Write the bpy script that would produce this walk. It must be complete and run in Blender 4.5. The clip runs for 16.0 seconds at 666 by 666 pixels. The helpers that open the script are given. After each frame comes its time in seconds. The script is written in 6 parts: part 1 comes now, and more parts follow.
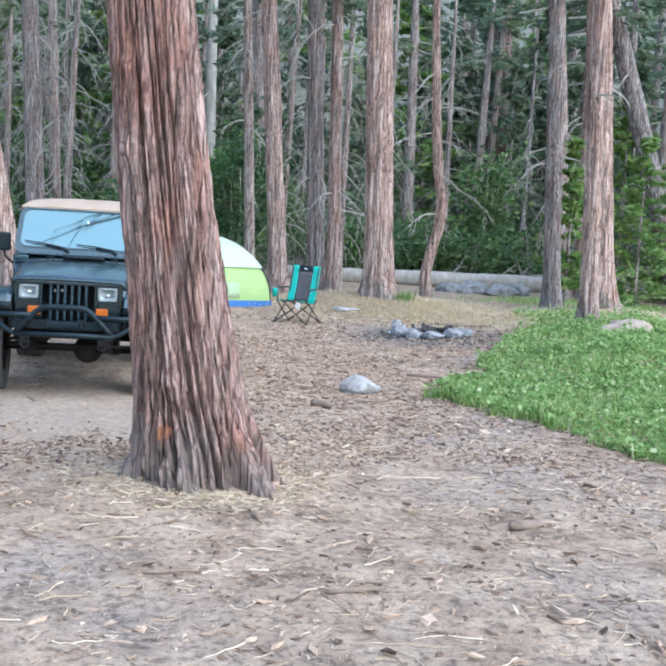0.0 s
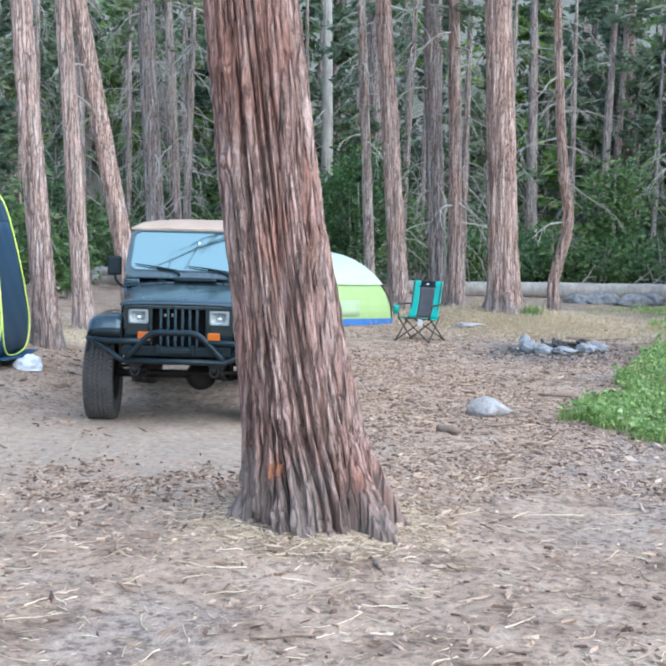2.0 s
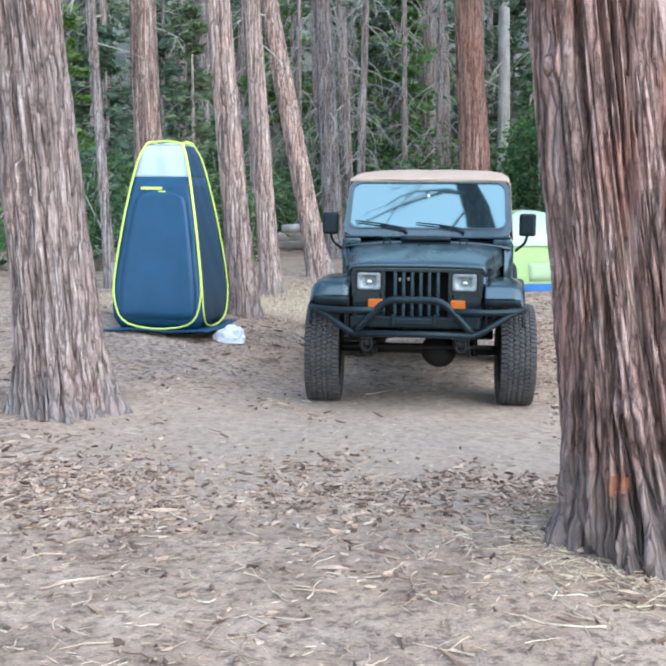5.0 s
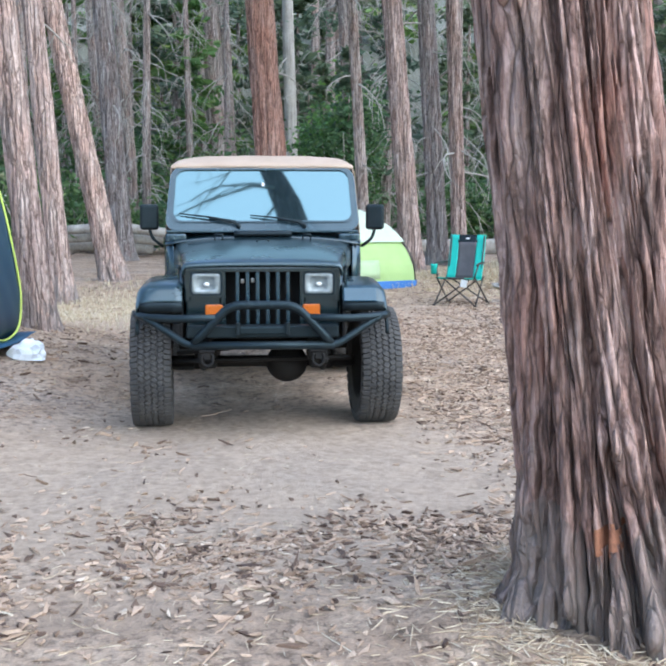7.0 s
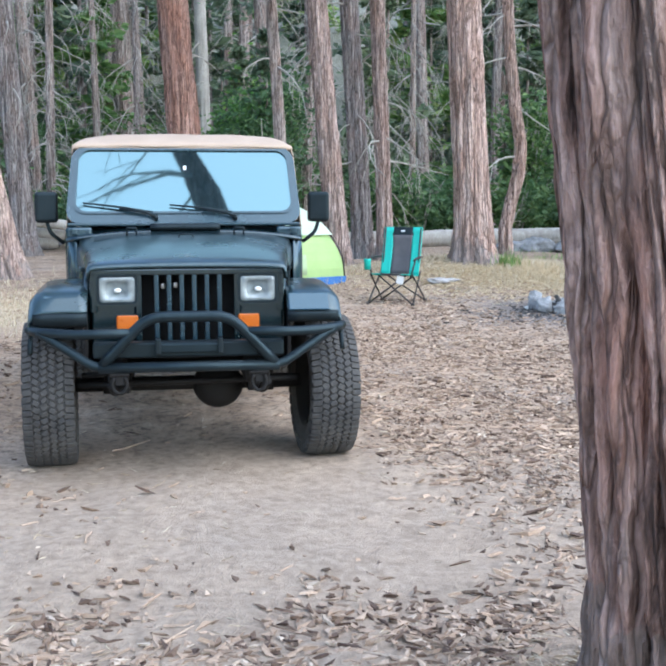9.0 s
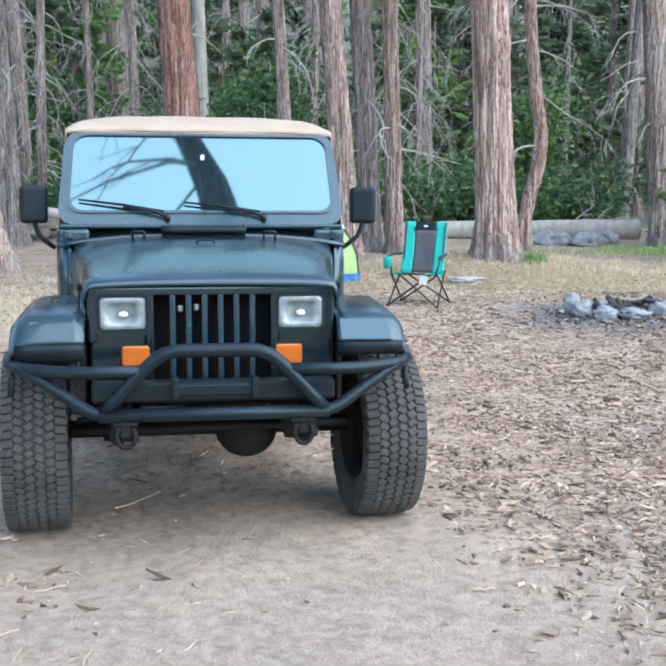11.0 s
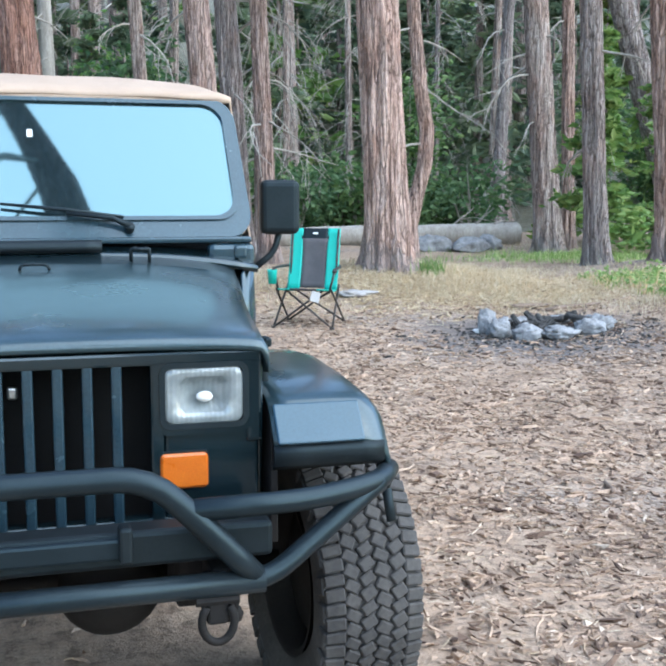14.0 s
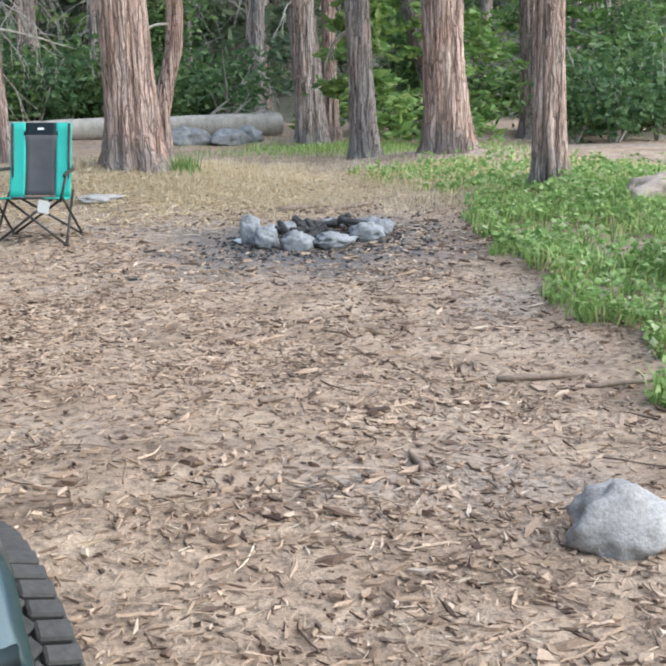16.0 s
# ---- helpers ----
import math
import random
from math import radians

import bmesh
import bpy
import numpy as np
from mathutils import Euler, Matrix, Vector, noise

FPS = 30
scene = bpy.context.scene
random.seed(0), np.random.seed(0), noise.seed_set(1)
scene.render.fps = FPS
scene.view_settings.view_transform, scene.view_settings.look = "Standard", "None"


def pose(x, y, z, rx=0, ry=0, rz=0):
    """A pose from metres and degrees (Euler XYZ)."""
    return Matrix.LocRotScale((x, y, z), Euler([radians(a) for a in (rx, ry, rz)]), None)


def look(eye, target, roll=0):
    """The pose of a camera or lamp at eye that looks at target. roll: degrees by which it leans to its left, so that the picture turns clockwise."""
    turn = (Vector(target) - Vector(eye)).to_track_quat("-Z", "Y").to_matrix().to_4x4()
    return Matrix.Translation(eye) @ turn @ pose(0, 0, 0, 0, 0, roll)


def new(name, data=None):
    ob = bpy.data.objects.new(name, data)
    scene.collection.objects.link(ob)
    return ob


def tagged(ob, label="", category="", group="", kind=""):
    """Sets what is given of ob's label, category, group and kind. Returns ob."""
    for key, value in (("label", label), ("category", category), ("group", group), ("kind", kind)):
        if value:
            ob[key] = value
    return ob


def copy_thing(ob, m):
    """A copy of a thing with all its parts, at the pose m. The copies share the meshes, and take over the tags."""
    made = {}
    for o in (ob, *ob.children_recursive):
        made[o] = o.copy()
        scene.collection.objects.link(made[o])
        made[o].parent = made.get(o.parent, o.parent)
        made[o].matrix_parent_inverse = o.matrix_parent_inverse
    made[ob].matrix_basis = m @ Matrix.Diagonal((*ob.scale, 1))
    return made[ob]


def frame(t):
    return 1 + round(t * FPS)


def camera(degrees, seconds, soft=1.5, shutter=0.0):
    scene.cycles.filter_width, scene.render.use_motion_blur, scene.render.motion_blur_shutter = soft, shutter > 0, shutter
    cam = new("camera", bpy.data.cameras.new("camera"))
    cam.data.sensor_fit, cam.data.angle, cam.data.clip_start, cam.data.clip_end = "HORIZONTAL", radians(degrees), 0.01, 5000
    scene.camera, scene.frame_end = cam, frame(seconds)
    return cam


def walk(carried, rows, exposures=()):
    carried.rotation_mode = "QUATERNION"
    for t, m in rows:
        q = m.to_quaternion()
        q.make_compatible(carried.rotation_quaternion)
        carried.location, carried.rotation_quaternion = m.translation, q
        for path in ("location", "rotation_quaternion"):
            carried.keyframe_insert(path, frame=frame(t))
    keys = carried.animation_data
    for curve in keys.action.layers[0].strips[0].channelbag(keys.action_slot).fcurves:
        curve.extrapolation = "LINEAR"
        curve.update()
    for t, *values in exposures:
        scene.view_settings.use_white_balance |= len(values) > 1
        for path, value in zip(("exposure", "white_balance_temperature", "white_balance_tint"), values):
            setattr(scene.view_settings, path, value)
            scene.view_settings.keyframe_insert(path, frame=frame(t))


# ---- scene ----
cam = camera(34.4, 16.0, soft=2.5)
PATH = [
    (0, (1.455, -10.924, 1.844), (1.675, -8.947, 1.642), 3.5),
    (0.5, (1.401, -10.828, 1.847), (1.553, -8.844, 1.647), 2.7),
    (1, (1.459, -10.645, 1.85), (1.497, -8.654, 1.66), 1.9),
    (1.5, (1.555, -10.446, 1.858), (1.545, -8.454, 1.673), 1.7),
    (2, (1.514, -10.209, 1.825), (1.505, -8.218, 1.642), 1.5),
    (2.5, (1.443, -9.972, 1.814), (1.433, -7.98, 1.632), 1.6),
    (3, (1.428, -9.691, 1.789), (1.267, -7.707, 1.594), 0.6),
    (3.5, (1.298, -9.392, 1.744), (0.992, -7.428, 1.52), 1.1),
    (3.7, (1.212, -9.267, 1.716), (0.899, -7.305, 1.494), 0.9),
    (5.8, (0.391, -8.164, 1.594), (0.185, -6.191, 1.334), -1.0),
    (6, (0.378, -8.005, 1.569), (0.252, -6.024, 1.328), -0.9),
    (6.5, (0.19, -7.755, 1.607), (0.143, -5.771, 1.359), -0.3),
    (7, (0.029, -7.388, 1.563), (0.151, -5.407, 1.318), 0.0),
    (7.5, (-0.043, -7.1, 1.546), (0.134, -5.126, 1.283), 0.1),
    (8, (-0.013, -6.789, 1.578), (0.164, -4.812, 1.332), -0.1),
    (8.5, (-0.046, -6.442, 1.535), (0.147, -4.466, 1.296), -0.2),
    (8.7, (-0.044, -6.264, 1.525), (0.217, -4.297, 1.279), -0.3),
    (10.8, (-0.181, -4.799, 1.55), (0.137, -2.847, 1.253), 0.4),
    (11, (-0.181, -4.694, 1.575), (0.117, -2.737, 1.292), 0.4),
    (11.5, (-0.218, -4.307, 1.526), (0.089, -2.35, 1.253), 0.1),
    (12, (-0.241, -3.958, 1.536), (0.159, -2.021, 1.239), 0.2),
    (12.5, (-0.134, -3.604, 1.538), (0.314, -1.676, 1.253), 0.2),
    (13, (-0.103, -3.273, 1.51), (0.348, -1.344, 1.234), -0.2),
    (13.5, (-0.137, -2.946, 1.519), (0.409, -1.041, 1.254), 0.1),
    (14, (-0.036, -2.614, 1.511), (0.515, -0.711, 1.239), 0.2),
    (14.5, (0.045, -2.322, 1.498), (0.712, -0.474, 1.123), 0.7),
    (15, (0.152, -1.783, 1.472), (1.019, -0.034, 1.038), 0.6),
    (15.5, (0.423, -1.387, 1.44), (1.346, 0.325, 0.976), -0.1),
    (16, (0.625, -1.165, 1.467), (1.56, 0.54, 1.0), 0.0),
]
walk(cam, [(t, look(eye, target, roll)) for t, eye, target, roll in PATH], [(0, 1.53, 6100, 10), (3.5, 1.48, 6150, 10), (8.5, 1.59, 6200, 10), (13, 1.73, 6100, 7), (14.5, 1.66, 6400, 9), (16, 1.49, 6950, 10)])

# ---------------------------------------------------------------- light
world = bpy.data.worlds.new("sky")
scene.world = world
world.use_nodes = True
wn = world.node_tree.nodes
sky = wn.new("ShaderNodeTexSky")
sky.sky_type = "NISHITA"
sky.sun_disc = False
sky.sun_elevation = radians(45)
sky.sun_rotation = radians(131)
sky.air_density, sky.dust_density, sky.ozone_density = 1.2, 0.6, 2.0
wn["Background"].inputs["Strength"].default_value = 0.15
world.node_tree.links.new(sky.outputs[0], wn["Background"].inputs["Color"])
sun = new("sun", bpy.data.lights.new("sun", "SUN"))
sun.data.energy, sun.data.angle, sun.data.color = 1.6, radians(95), (0.97, 1.0, 0.99)
sun.matrix_world = look((7.5, -6.5, 10), (0, 0, 0))

# ---------------------------------------------------------------- materials


def material(name, rough=0.7, metal=0.0):
    m = bpy.data.materials.new(name)
    m.use_nodes = True
    b = m.node_tree.nodes["Principled BSDF"]
    b.inputs["Roughness"].default_value = rough
    b.inputs["Metallic"].default_value = metal
    return m, m.node_tree, b


def node(tree, kind, **inputs):
    n = tree.nodes.new(kind)
    for key, value in inputs.items():
        n.inputs[key.replace("_", " ")].default_value = value
    return n


def ramp(tree, source, stops):
    r = tree.nodes.new("ShaderNodeValToRGB")
    while len(r.color_ramp.elements) < len(stops):
        r.color_ramp.elements.new(0.5)
    for e, (p, c) in zip(r.color_ramp.elements, stops):
        e.position, e.color = p, (*c, 1)
    tree.links.new(source, r.inputs[0])
    return r.outputs[0]


def coords(tree, scale=(1, 1, 1), world_space=True):
    mp = tree.nodes.new("ShaderNodeMapping")
    mp.inputs["Scale"].default_value = scale
    if world_space:
        g = tree.nodes.new("ShaderNodeNewGeometry")
        tree.links.new(g.outputs["Position"], mp.inputs[0])
    else:
        g = tree.nodes.new("ShaderNodeTexCoord")
        tree.links.new(g.outputs["Object"], mp.inputs[0])
    return mp.outputs[0]


def noise_tex(tree, vec, scale, detail=4.0, rough=0.6, distort=0.0):
    n = node(tree, "ShaderNodeTexNoise", Scale=scale, Detail=detail, Roughness=rough, Distortion=distort)
    tree.links.new(vec, n.inputs["Vector"])
    return n.outputs["Fac"]


def mix(tree, fac, a, b, blend="MIX"):
    m = tree.nodes.new("ShaderNodeMix")
    m.data_type, m.blend_type = "RGBA", blend
    for value, i in ((fac, 0), (a, 6), (b, 7)):
        if isinstance(value, (int, float)):
            m.inputs[i].default_value = value
        elif isinstance(value, tuple):
            m.inputs[i].default_value = (*value, 1)
        else:
            tree.links.new(value, m.inputs[i])
    return m.outputs[2]


def bump(tree, bsdf, height, strength=0.5, distance=0.02):
    b = node(tree, "ShaderNodeBump", Strength=strength, Distance=distance)
    tree.links.new(height, b.inputs["Height"])
    tree.links.new(b.outputs[0], bsdf.inputs["Normal"])


def grainy(name, a, b, scale=8.0, rough=0.7, metal=0.0, stretch=(1, 1, 1), bumps=0.2, depth=0.005, fine=60.0, world_space=False, coat=0.0):
    """A surface between two colours, with coarse and fine variation."""
    m, t, s = material(name, rough, metal)
    v = coords(t, stretch, world_space)
    n1, n2 = noise_tex(t, v, scale, 5), noise_tex(t, v, fine, 3)
    c = ramp(t, n1, [(0.32, a), (0.68, b)])
    c = mix(t, 0.25, c, ramp(t, n2, [(0.3, tuple(x * 0.5 for x in a)), (0.7, tuple(min(1, x * 1.35) for x in b))]))
    t.links.new(c, s.inputs["Base Color"])
    r = node(t, "ShaderNodeMapRange", To_Min=max(0.02, rough - 0.12), To_Max=min(1, rough + 0.12))
    t.links.new(n1, r.inputs[0])
    t.links.new(r.outputs[0], s.inputs["Roughness"])
    s.inputs["Coat Weight"].default_value = coat
    s.inputs["Coat Roughness"].default_value = 0.12
    if bumps:
        bump(t, s, n2, bumps, depth)
    return m


def ground_material():
    m, t, s = material("forest_floor", 0.95)
    v = coords(t)
    big, mid, fine, grit = (noise_tex(t, v, k, d, 0.65) for k, d in ((0.35, 4), (2.2, 5), (17, 6), (70, 4)))
    dirt = ramp(t, mid, [(0.3, (0.20, 0.138, 0.093)), (0.48, (0.385, 0.278, 0.198)), (0.7, (0.54, 0.415, 0.305))])
    grey = ramp(t, fine, [(0.35, (0.20, 0.168, 0.145)), (0.65, (0.39, 0.335, 0.29))])
    c = mix(t, ramp(t, big, [(0.5, (0, 0, 0)), (0.66, (0.7, 0.7, 0.7))]), dirt, grey)
    bits = ramp(t, fine, [(0.36, (0.3, 0.28, 0.27)), (0.5, (1, 1, 1)), (0.68, (1.3, 1.24, 1.18))])
    c = mix(t, 0.75, c, bits, "MULTIPLY")
    c = mix(t, 0.5, c, ramp(t, grit, [(0.3, (0.45, 0.42, 0.4)), (0.7, (1.3, 1.27, 1.25))]), "MULTIPLY")
    # bare wheel-packed earth before the car
    w = node(t, "ShaderNodeVectorMath")
    w.operation = "DISTANCE"
    mp = node(t, "ShaderNodeMapping", Scale=(0.34, 0.42, 0.0), Location=(0.05, 0.55, 0.0))
    g = t.nodes.new("ShaderNodeNewGeometry")
    t.links.new(g.outputs["Position"], mp.inputs[0])
    t.links.new(mp.outputs[0], w.inputs[0])
    edge = node(t, "ShaderNodeMath")
    edge.operation = "MULTIPLY_ADD"
    t.links.new(mid, edge.inputs[0])
    edge.inputs[1].default_value, edge.inputs[2].default_value = 0.9, -0.45
    total = node(t, "ShaderNodeMath")
    t.links.new(w.outputs["Value"], total.inputs[0])
    t.links.new(edge.outputs[0], total.inputs[1])
    bare = ramp(t, total.outputs[0], [(0.6, (0.75, 0.75, 0.75)), (1.0, (0, 0, 0))])
    packed = ramp(t, fine, [(0.3, (0.33, 0.245, 0.178)), (0.7, (0.50, 0.385, 0.285))])
    c = mix(t, bare, c, packed)
    # ash and soot round the fire ring
    w2 = node(t, "ShaderNodeVectorMath")
    w2.operation = "DISTANCE"
    mp2 = node(t, "ShaderNodeMapping", Scale=(0.56, 0.56, 0.0), Location=(-5.1 * 0.56, -7.25 * 0.56, 0.0))
    t.links.new(g.outputs["Position"], mp2.inputs[0])
    t.links.new(mp2.outputs[0], w2.inputs[0])
    total2 = node(t, "ShaderNodeMath")
    t.links.new(w2.outputs["Value"], total2.inputs[0])
    t.links.new(edge.outputs[0], total2.inputs[1])
    c = mix(t, ramp(t, total2.outputs[0], [(0.45, (0.9, 0.9, 0.9)), (1.35, (0, 0, 0))]), c, (0.12, 0.112, 0.112))
    # pale straw-strewn soil of the two low banks
    for px, py, kx, ky in ((5.9, 11.1, 0.42, 0.72), (-3.2, 7.6, 0.36, 0.36)):
        w3 = node(t, "ShaderNodeVectorMath")
        w3.operation = "DISTANCE"
        mp3 = node(t, "ShaderNodeMapping", Scale=(kx, ky, 0.0), Location=(-px * kx, -py * ky, 0.0))
        t.links.new(g.outputs["Position"], mp3.inputs[0])
        t.links.new(mp3.outputs[0], w3.inputs[0])
        total3 = node(t, "ShaderNodeMath")
        t.links.new(w3.outputs["Value"], total3.inputs[0])
        t.links.new(edge.outputs[0], total3.inputs[1])
        straw = ramp(t, grit, [(0.3, (0.42, 0.31, 0.20)), (0.7, (0.70, 0.56, 0.40))])
        c = mix(t, ramp(t, total3.outputs[0], [(0.35, (0.85, 0.85, 0.85)), (1.05, (0, 0, 0))]), c, straw)
    t.links.new(c, s.inputs["Base Color"])
    both = node(t, "ShaderNodeMath")
    t.links.new(fine, both.inputs[0])
    t.links.new(grit, both.inputs[1])
    bump(t, s, both.outputs[0], 0.7, 0.03)
    return m


def litter_material(name, stops, rough=0.85):
    m, t, s = material(name, rough)
    g = t.nodes.new("ShaderNodeNewGeometry")
    c = ramp(t, g.outputs["Random Per Island"], stops)
    n = noise_tex(t, coords(t), 90, 3)
    c = mix(t, 0.6, c, ramp(t, n, [(0.3, (0.55, 0.55, 0.55)), (0.7, (1.2, 1.2, 1.2))]), "MULTIPLY")
    t.links.new(c, s.inputs["Base Color"])
    return m


def bark_material(name, dark, mid, light, grey, red):
    m, t, s = material(name, 0.92)
    strands, cracks = noise_tex(t, coords(t, (1, 1, 0.075), False), 13, 5, 0.65, 0.3), noise_tex(t, coords(t, (1, 1, 0.13), False), 50, 4, 0.65)
    # long plates parted by dark fissures
    wob = t.nodes.new("ShaderNodeTexNoise")
    wob.inputs["Scale"].default_value, wob.inputs["Detail"].default_value = 7.0, 4.0
    flat = coords(t, (1, 1, 0.06), False)
    t.links.new(coords(t, (1, 1, 0.6), False), wob.inputs["Vector"])
    shift = t.nodes.new("ShaderNodeVectorMath")
    shift.operation = "SCALE"
    shift.inputs["Scale"].default_value = 0.065
    t.links.new(wob.outputs["Color"], shift.inputs[0])
    moved = node(t, "ShaderNodeVectorMath")
    t.links.new(flat, moved.inputs[0])
    t.links.new(shift.outputs[0], moved.inputs[1])
    fissures = []
    for k in (15.0, 34.0):
        vo = node(t, "ShaderNodeTexVoronoi", Scale=k)
        vo.feature = "DISTANCE_TO_EDGE"
        t.links.new(moved.outputs[0], vo.inputs["Vector"])
        fissures.append(vo.outputs["Distance"])
    patch = noise_tex(t, coords(t, (1, 1, 0.5), False), 2.2, 4)
    plates = noise_tex(t, coords(t, (1, 1, 0.16), False), 8, 4)
    c = ramp(t, strands, [(0.3, dark), (0.47, mid), (0.66, light)])
    c = mix(t, ramp(t, patch, [(0.5, (0, 0, 0)), (0.62, (0.75, 0.75, 0.75))]), c, mix(t, 0.55, c, red))
    c = mix(t, ramp(t, plates, [(0.52, (0, 0, 0)), (0.66, (0.6, 0.6, 0.6))]), c, mix(t, 0.6, c, grey))
    c = mix(t, 0.42, c, ramp(t, cracks, [(0.32, (0.4, 0.38, 0.36)), (0.6, (1.12, 1.12, 1.12))]), "MULTIPLY")
    c = mix(t, 0.65, c, ramp(t, fissures[0], [(0.01, (0.25, 0.21, 0.19)), (0.10, (1.2, 1.2, 1.2))]), "MULTIPLY")
    c = mix(t, 0.32, c, ramp(t, fissures[1], [(0.01, (0.35, 0.31, 0.29)), (0.09, (1.2, 1.2, 1.2))]), "MULTIPLY")
    # plates broken across into short flakes
    breaks = noise_tex(t, coords(t, (1, 1, 0.5), False), 18, 5, 0.7, 0.6)
    c = mix(t, 0.55, c, ramp(t, breaks, [(0.36, (0.48, 0.43, 0.40)), (0.5, (1.16, 1.15, 1.14)), (0.66, (1.42, 1.40, 1.38))]), "MULTIPLY")
    o = t.nodes.new("ShaderNodeObjectInfo")
    c = mix(t, 1.0, c, ramp(t, o.outputs["Random"], [(0.0, (0.8, 0.82, 0.85)), (0.5, (1, 0.97, 0.95)), (1.0, (1.12, 1.05, 1.0))]), "MULTIPLY")
    # foot mixed to a darker grey, fading out upwards
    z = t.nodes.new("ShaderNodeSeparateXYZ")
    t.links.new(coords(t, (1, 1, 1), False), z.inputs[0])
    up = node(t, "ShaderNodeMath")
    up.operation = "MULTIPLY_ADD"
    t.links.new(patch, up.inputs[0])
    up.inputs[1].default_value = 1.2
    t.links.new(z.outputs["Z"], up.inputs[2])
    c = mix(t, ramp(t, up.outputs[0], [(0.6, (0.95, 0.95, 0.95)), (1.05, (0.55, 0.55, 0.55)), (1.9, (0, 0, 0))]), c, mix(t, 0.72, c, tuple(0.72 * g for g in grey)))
    t.links.new(c, s.inputs["Base Color"])
    add = node(t, "ShaderNodeMath")
    t.links.new(strands, add.inputs[0])
    t.links.new(cracks, add.inputs[1])
    deep = node(t, "ShaderNodeMapRange", From_Max=0.2, To_Max=1.6)
    t.links.new(fissures[0], deep.inputs[0])
    total = node(t, "ShaderNodeMath")
    t.links.new(add.outputs[0], total.inputs[0])
    t.links.new(deep.outputs[0], total.inputs[1])
    flaked = node(t, "ShaderNodeMath")
    t.links.new(total.outputs[0], flaked.inputs[0])
    t.links.new(breaks, flaked.inputs[1])
    bump(t, s, flaked.outputs[0], 0.85, 0.024)
    return m


def leaf_material(name, stops, rough=0.6):
    m, t, s = material(name, rough)
    g = t.nodes.new("ShaderNodeNewGeometry")
    o = t.nodes.new("ShaderNodeObjectInfo")
    c = ramp(t, g.outputs["Random Per Island"], stops)
    c = mix(t, 1.0, c, ramp(t, o.outputs["Random"], [(0, (0.75, 0.85, 0.9)), (1, (1.2, 1.15, 0.95))]), "MULTIPLY")
    t.links.new(c, s.inputs["Base Color"])
    s.inputs["Subsurface Weight"].default_value = 0.0
    tr = node(t, "ShaderNodeBsdfTranslucent")
    t.links.new(c, tr.inputs[0])
    ms = t.nodes.new("ShaderNodeMixShader")
    ms.inputs[0].default_value = 0.42
    t.links.new(s.outputs[0], ms.inputs[1])
    t.links.new(tr.outputs[0], ms.inputs[2])
    t.links.new(ms.outputs[0], t.nodes["Material Output"].inputs[0])
    return m


def cloth(name, a, b, rough=0.6, through_light=0.0):
    m = grainy(name, a, b, 3.0, rough, 0, (1, 1, 1), 0.15, 0.002, 300)
    if through_light:
        t = m.node_tree
        s = t.nodes["Principled BSDF"]
        tr = node(t, "ShaderNodeBsdfTranslucent")
        tr.inputs[0].default_value = (*b, 1)
        ms = t.nodes.new("ShaderNodeMixShader")
        ms.inputs[0].default_value = through_light
        t.links.new(s.outputs[0], ms.inputs[1])
        t.links.new(tr.outputs[0], ms.inputs[2])
        t.links.new(ms.outputs[0], t.nodes["Material Output"].inputs[0])
    return m


M_GROUND = ground_material()
M_LITTER = litter_material("bark_litter", [(0.0, (0.07, 0.04, 0.028)), (0.22, (0.17, 0.105, 0.07)), (0.45, (0.36, 0.25, 0.17)), (0.75, (0.445, 0.312, 0.222)), (0.95, (0.53, 0.39, 0.285)), (1.0, (0.63, 0.51, 0.395))])
M_NEEDLE = litter_material("straw_litter", [(0.0, (0.30, 0.21, 0.13)), (0.5, (0.52, 0.40, 0.27)), (1.0, (0.70, 0.59, 0.44))])
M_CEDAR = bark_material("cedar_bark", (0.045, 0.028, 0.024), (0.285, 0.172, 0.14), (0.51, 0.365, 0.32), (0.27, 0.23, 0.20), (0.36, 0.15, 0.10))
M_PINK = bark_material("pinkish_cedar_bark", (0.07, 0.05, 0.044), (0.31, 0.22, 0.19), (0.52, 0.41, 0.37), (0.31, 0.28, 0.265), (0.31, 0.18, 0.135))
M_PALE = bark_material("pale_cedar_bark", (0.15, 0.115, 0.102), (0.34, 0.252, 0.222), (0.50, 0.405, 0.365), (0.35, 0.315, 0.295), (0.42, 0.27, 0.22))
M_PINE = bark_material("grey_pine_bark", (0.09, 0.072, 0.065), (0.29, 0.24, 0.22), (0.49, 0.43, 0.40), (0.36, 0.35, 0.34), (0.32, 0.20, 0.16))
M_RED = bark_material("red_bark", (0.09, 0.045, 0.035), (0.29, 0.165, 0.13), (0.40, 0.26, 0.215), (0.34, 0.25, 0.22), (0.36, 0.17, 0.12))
M_DEAD = grainy("bleached_dead_wood", (0.25, 0.226, 0.197), (0.46, 0.428, 0.38), 6, 0.9, 0, (1, 1, 0.3), 0.4, 0.01, 40)
M_STICK = grainy("brown_dead_stick", (0.13, 0.09, 0.065), (0.30, 0.22, 0.165), 9, 0.9, 0, (1, 1, 1), 0.4, 0.006, 60)
M_CUT = grainy("rotting_log_end", (0.26, 0.15, 0.09), (0.46, 0.33, 0.22), 12, 0.9, 0, (1, 1, 1), 0.5, 0.01, 60)
M_LEAF = leaf_material("shrub_leaves", [(0, (0.05, 0.105, 0.042)), (0.5, (0.09, 0.175, 0.07)), (1, (0.18, 0.27, 0.11))])
M_LEAF_D = leaf_material("conifer_needles", [(0, (0.085, 0.125, 0.08)), (0.5, (0.145, 0.20, 0.125)), (1, (0.235, 0.285, 0.18))])
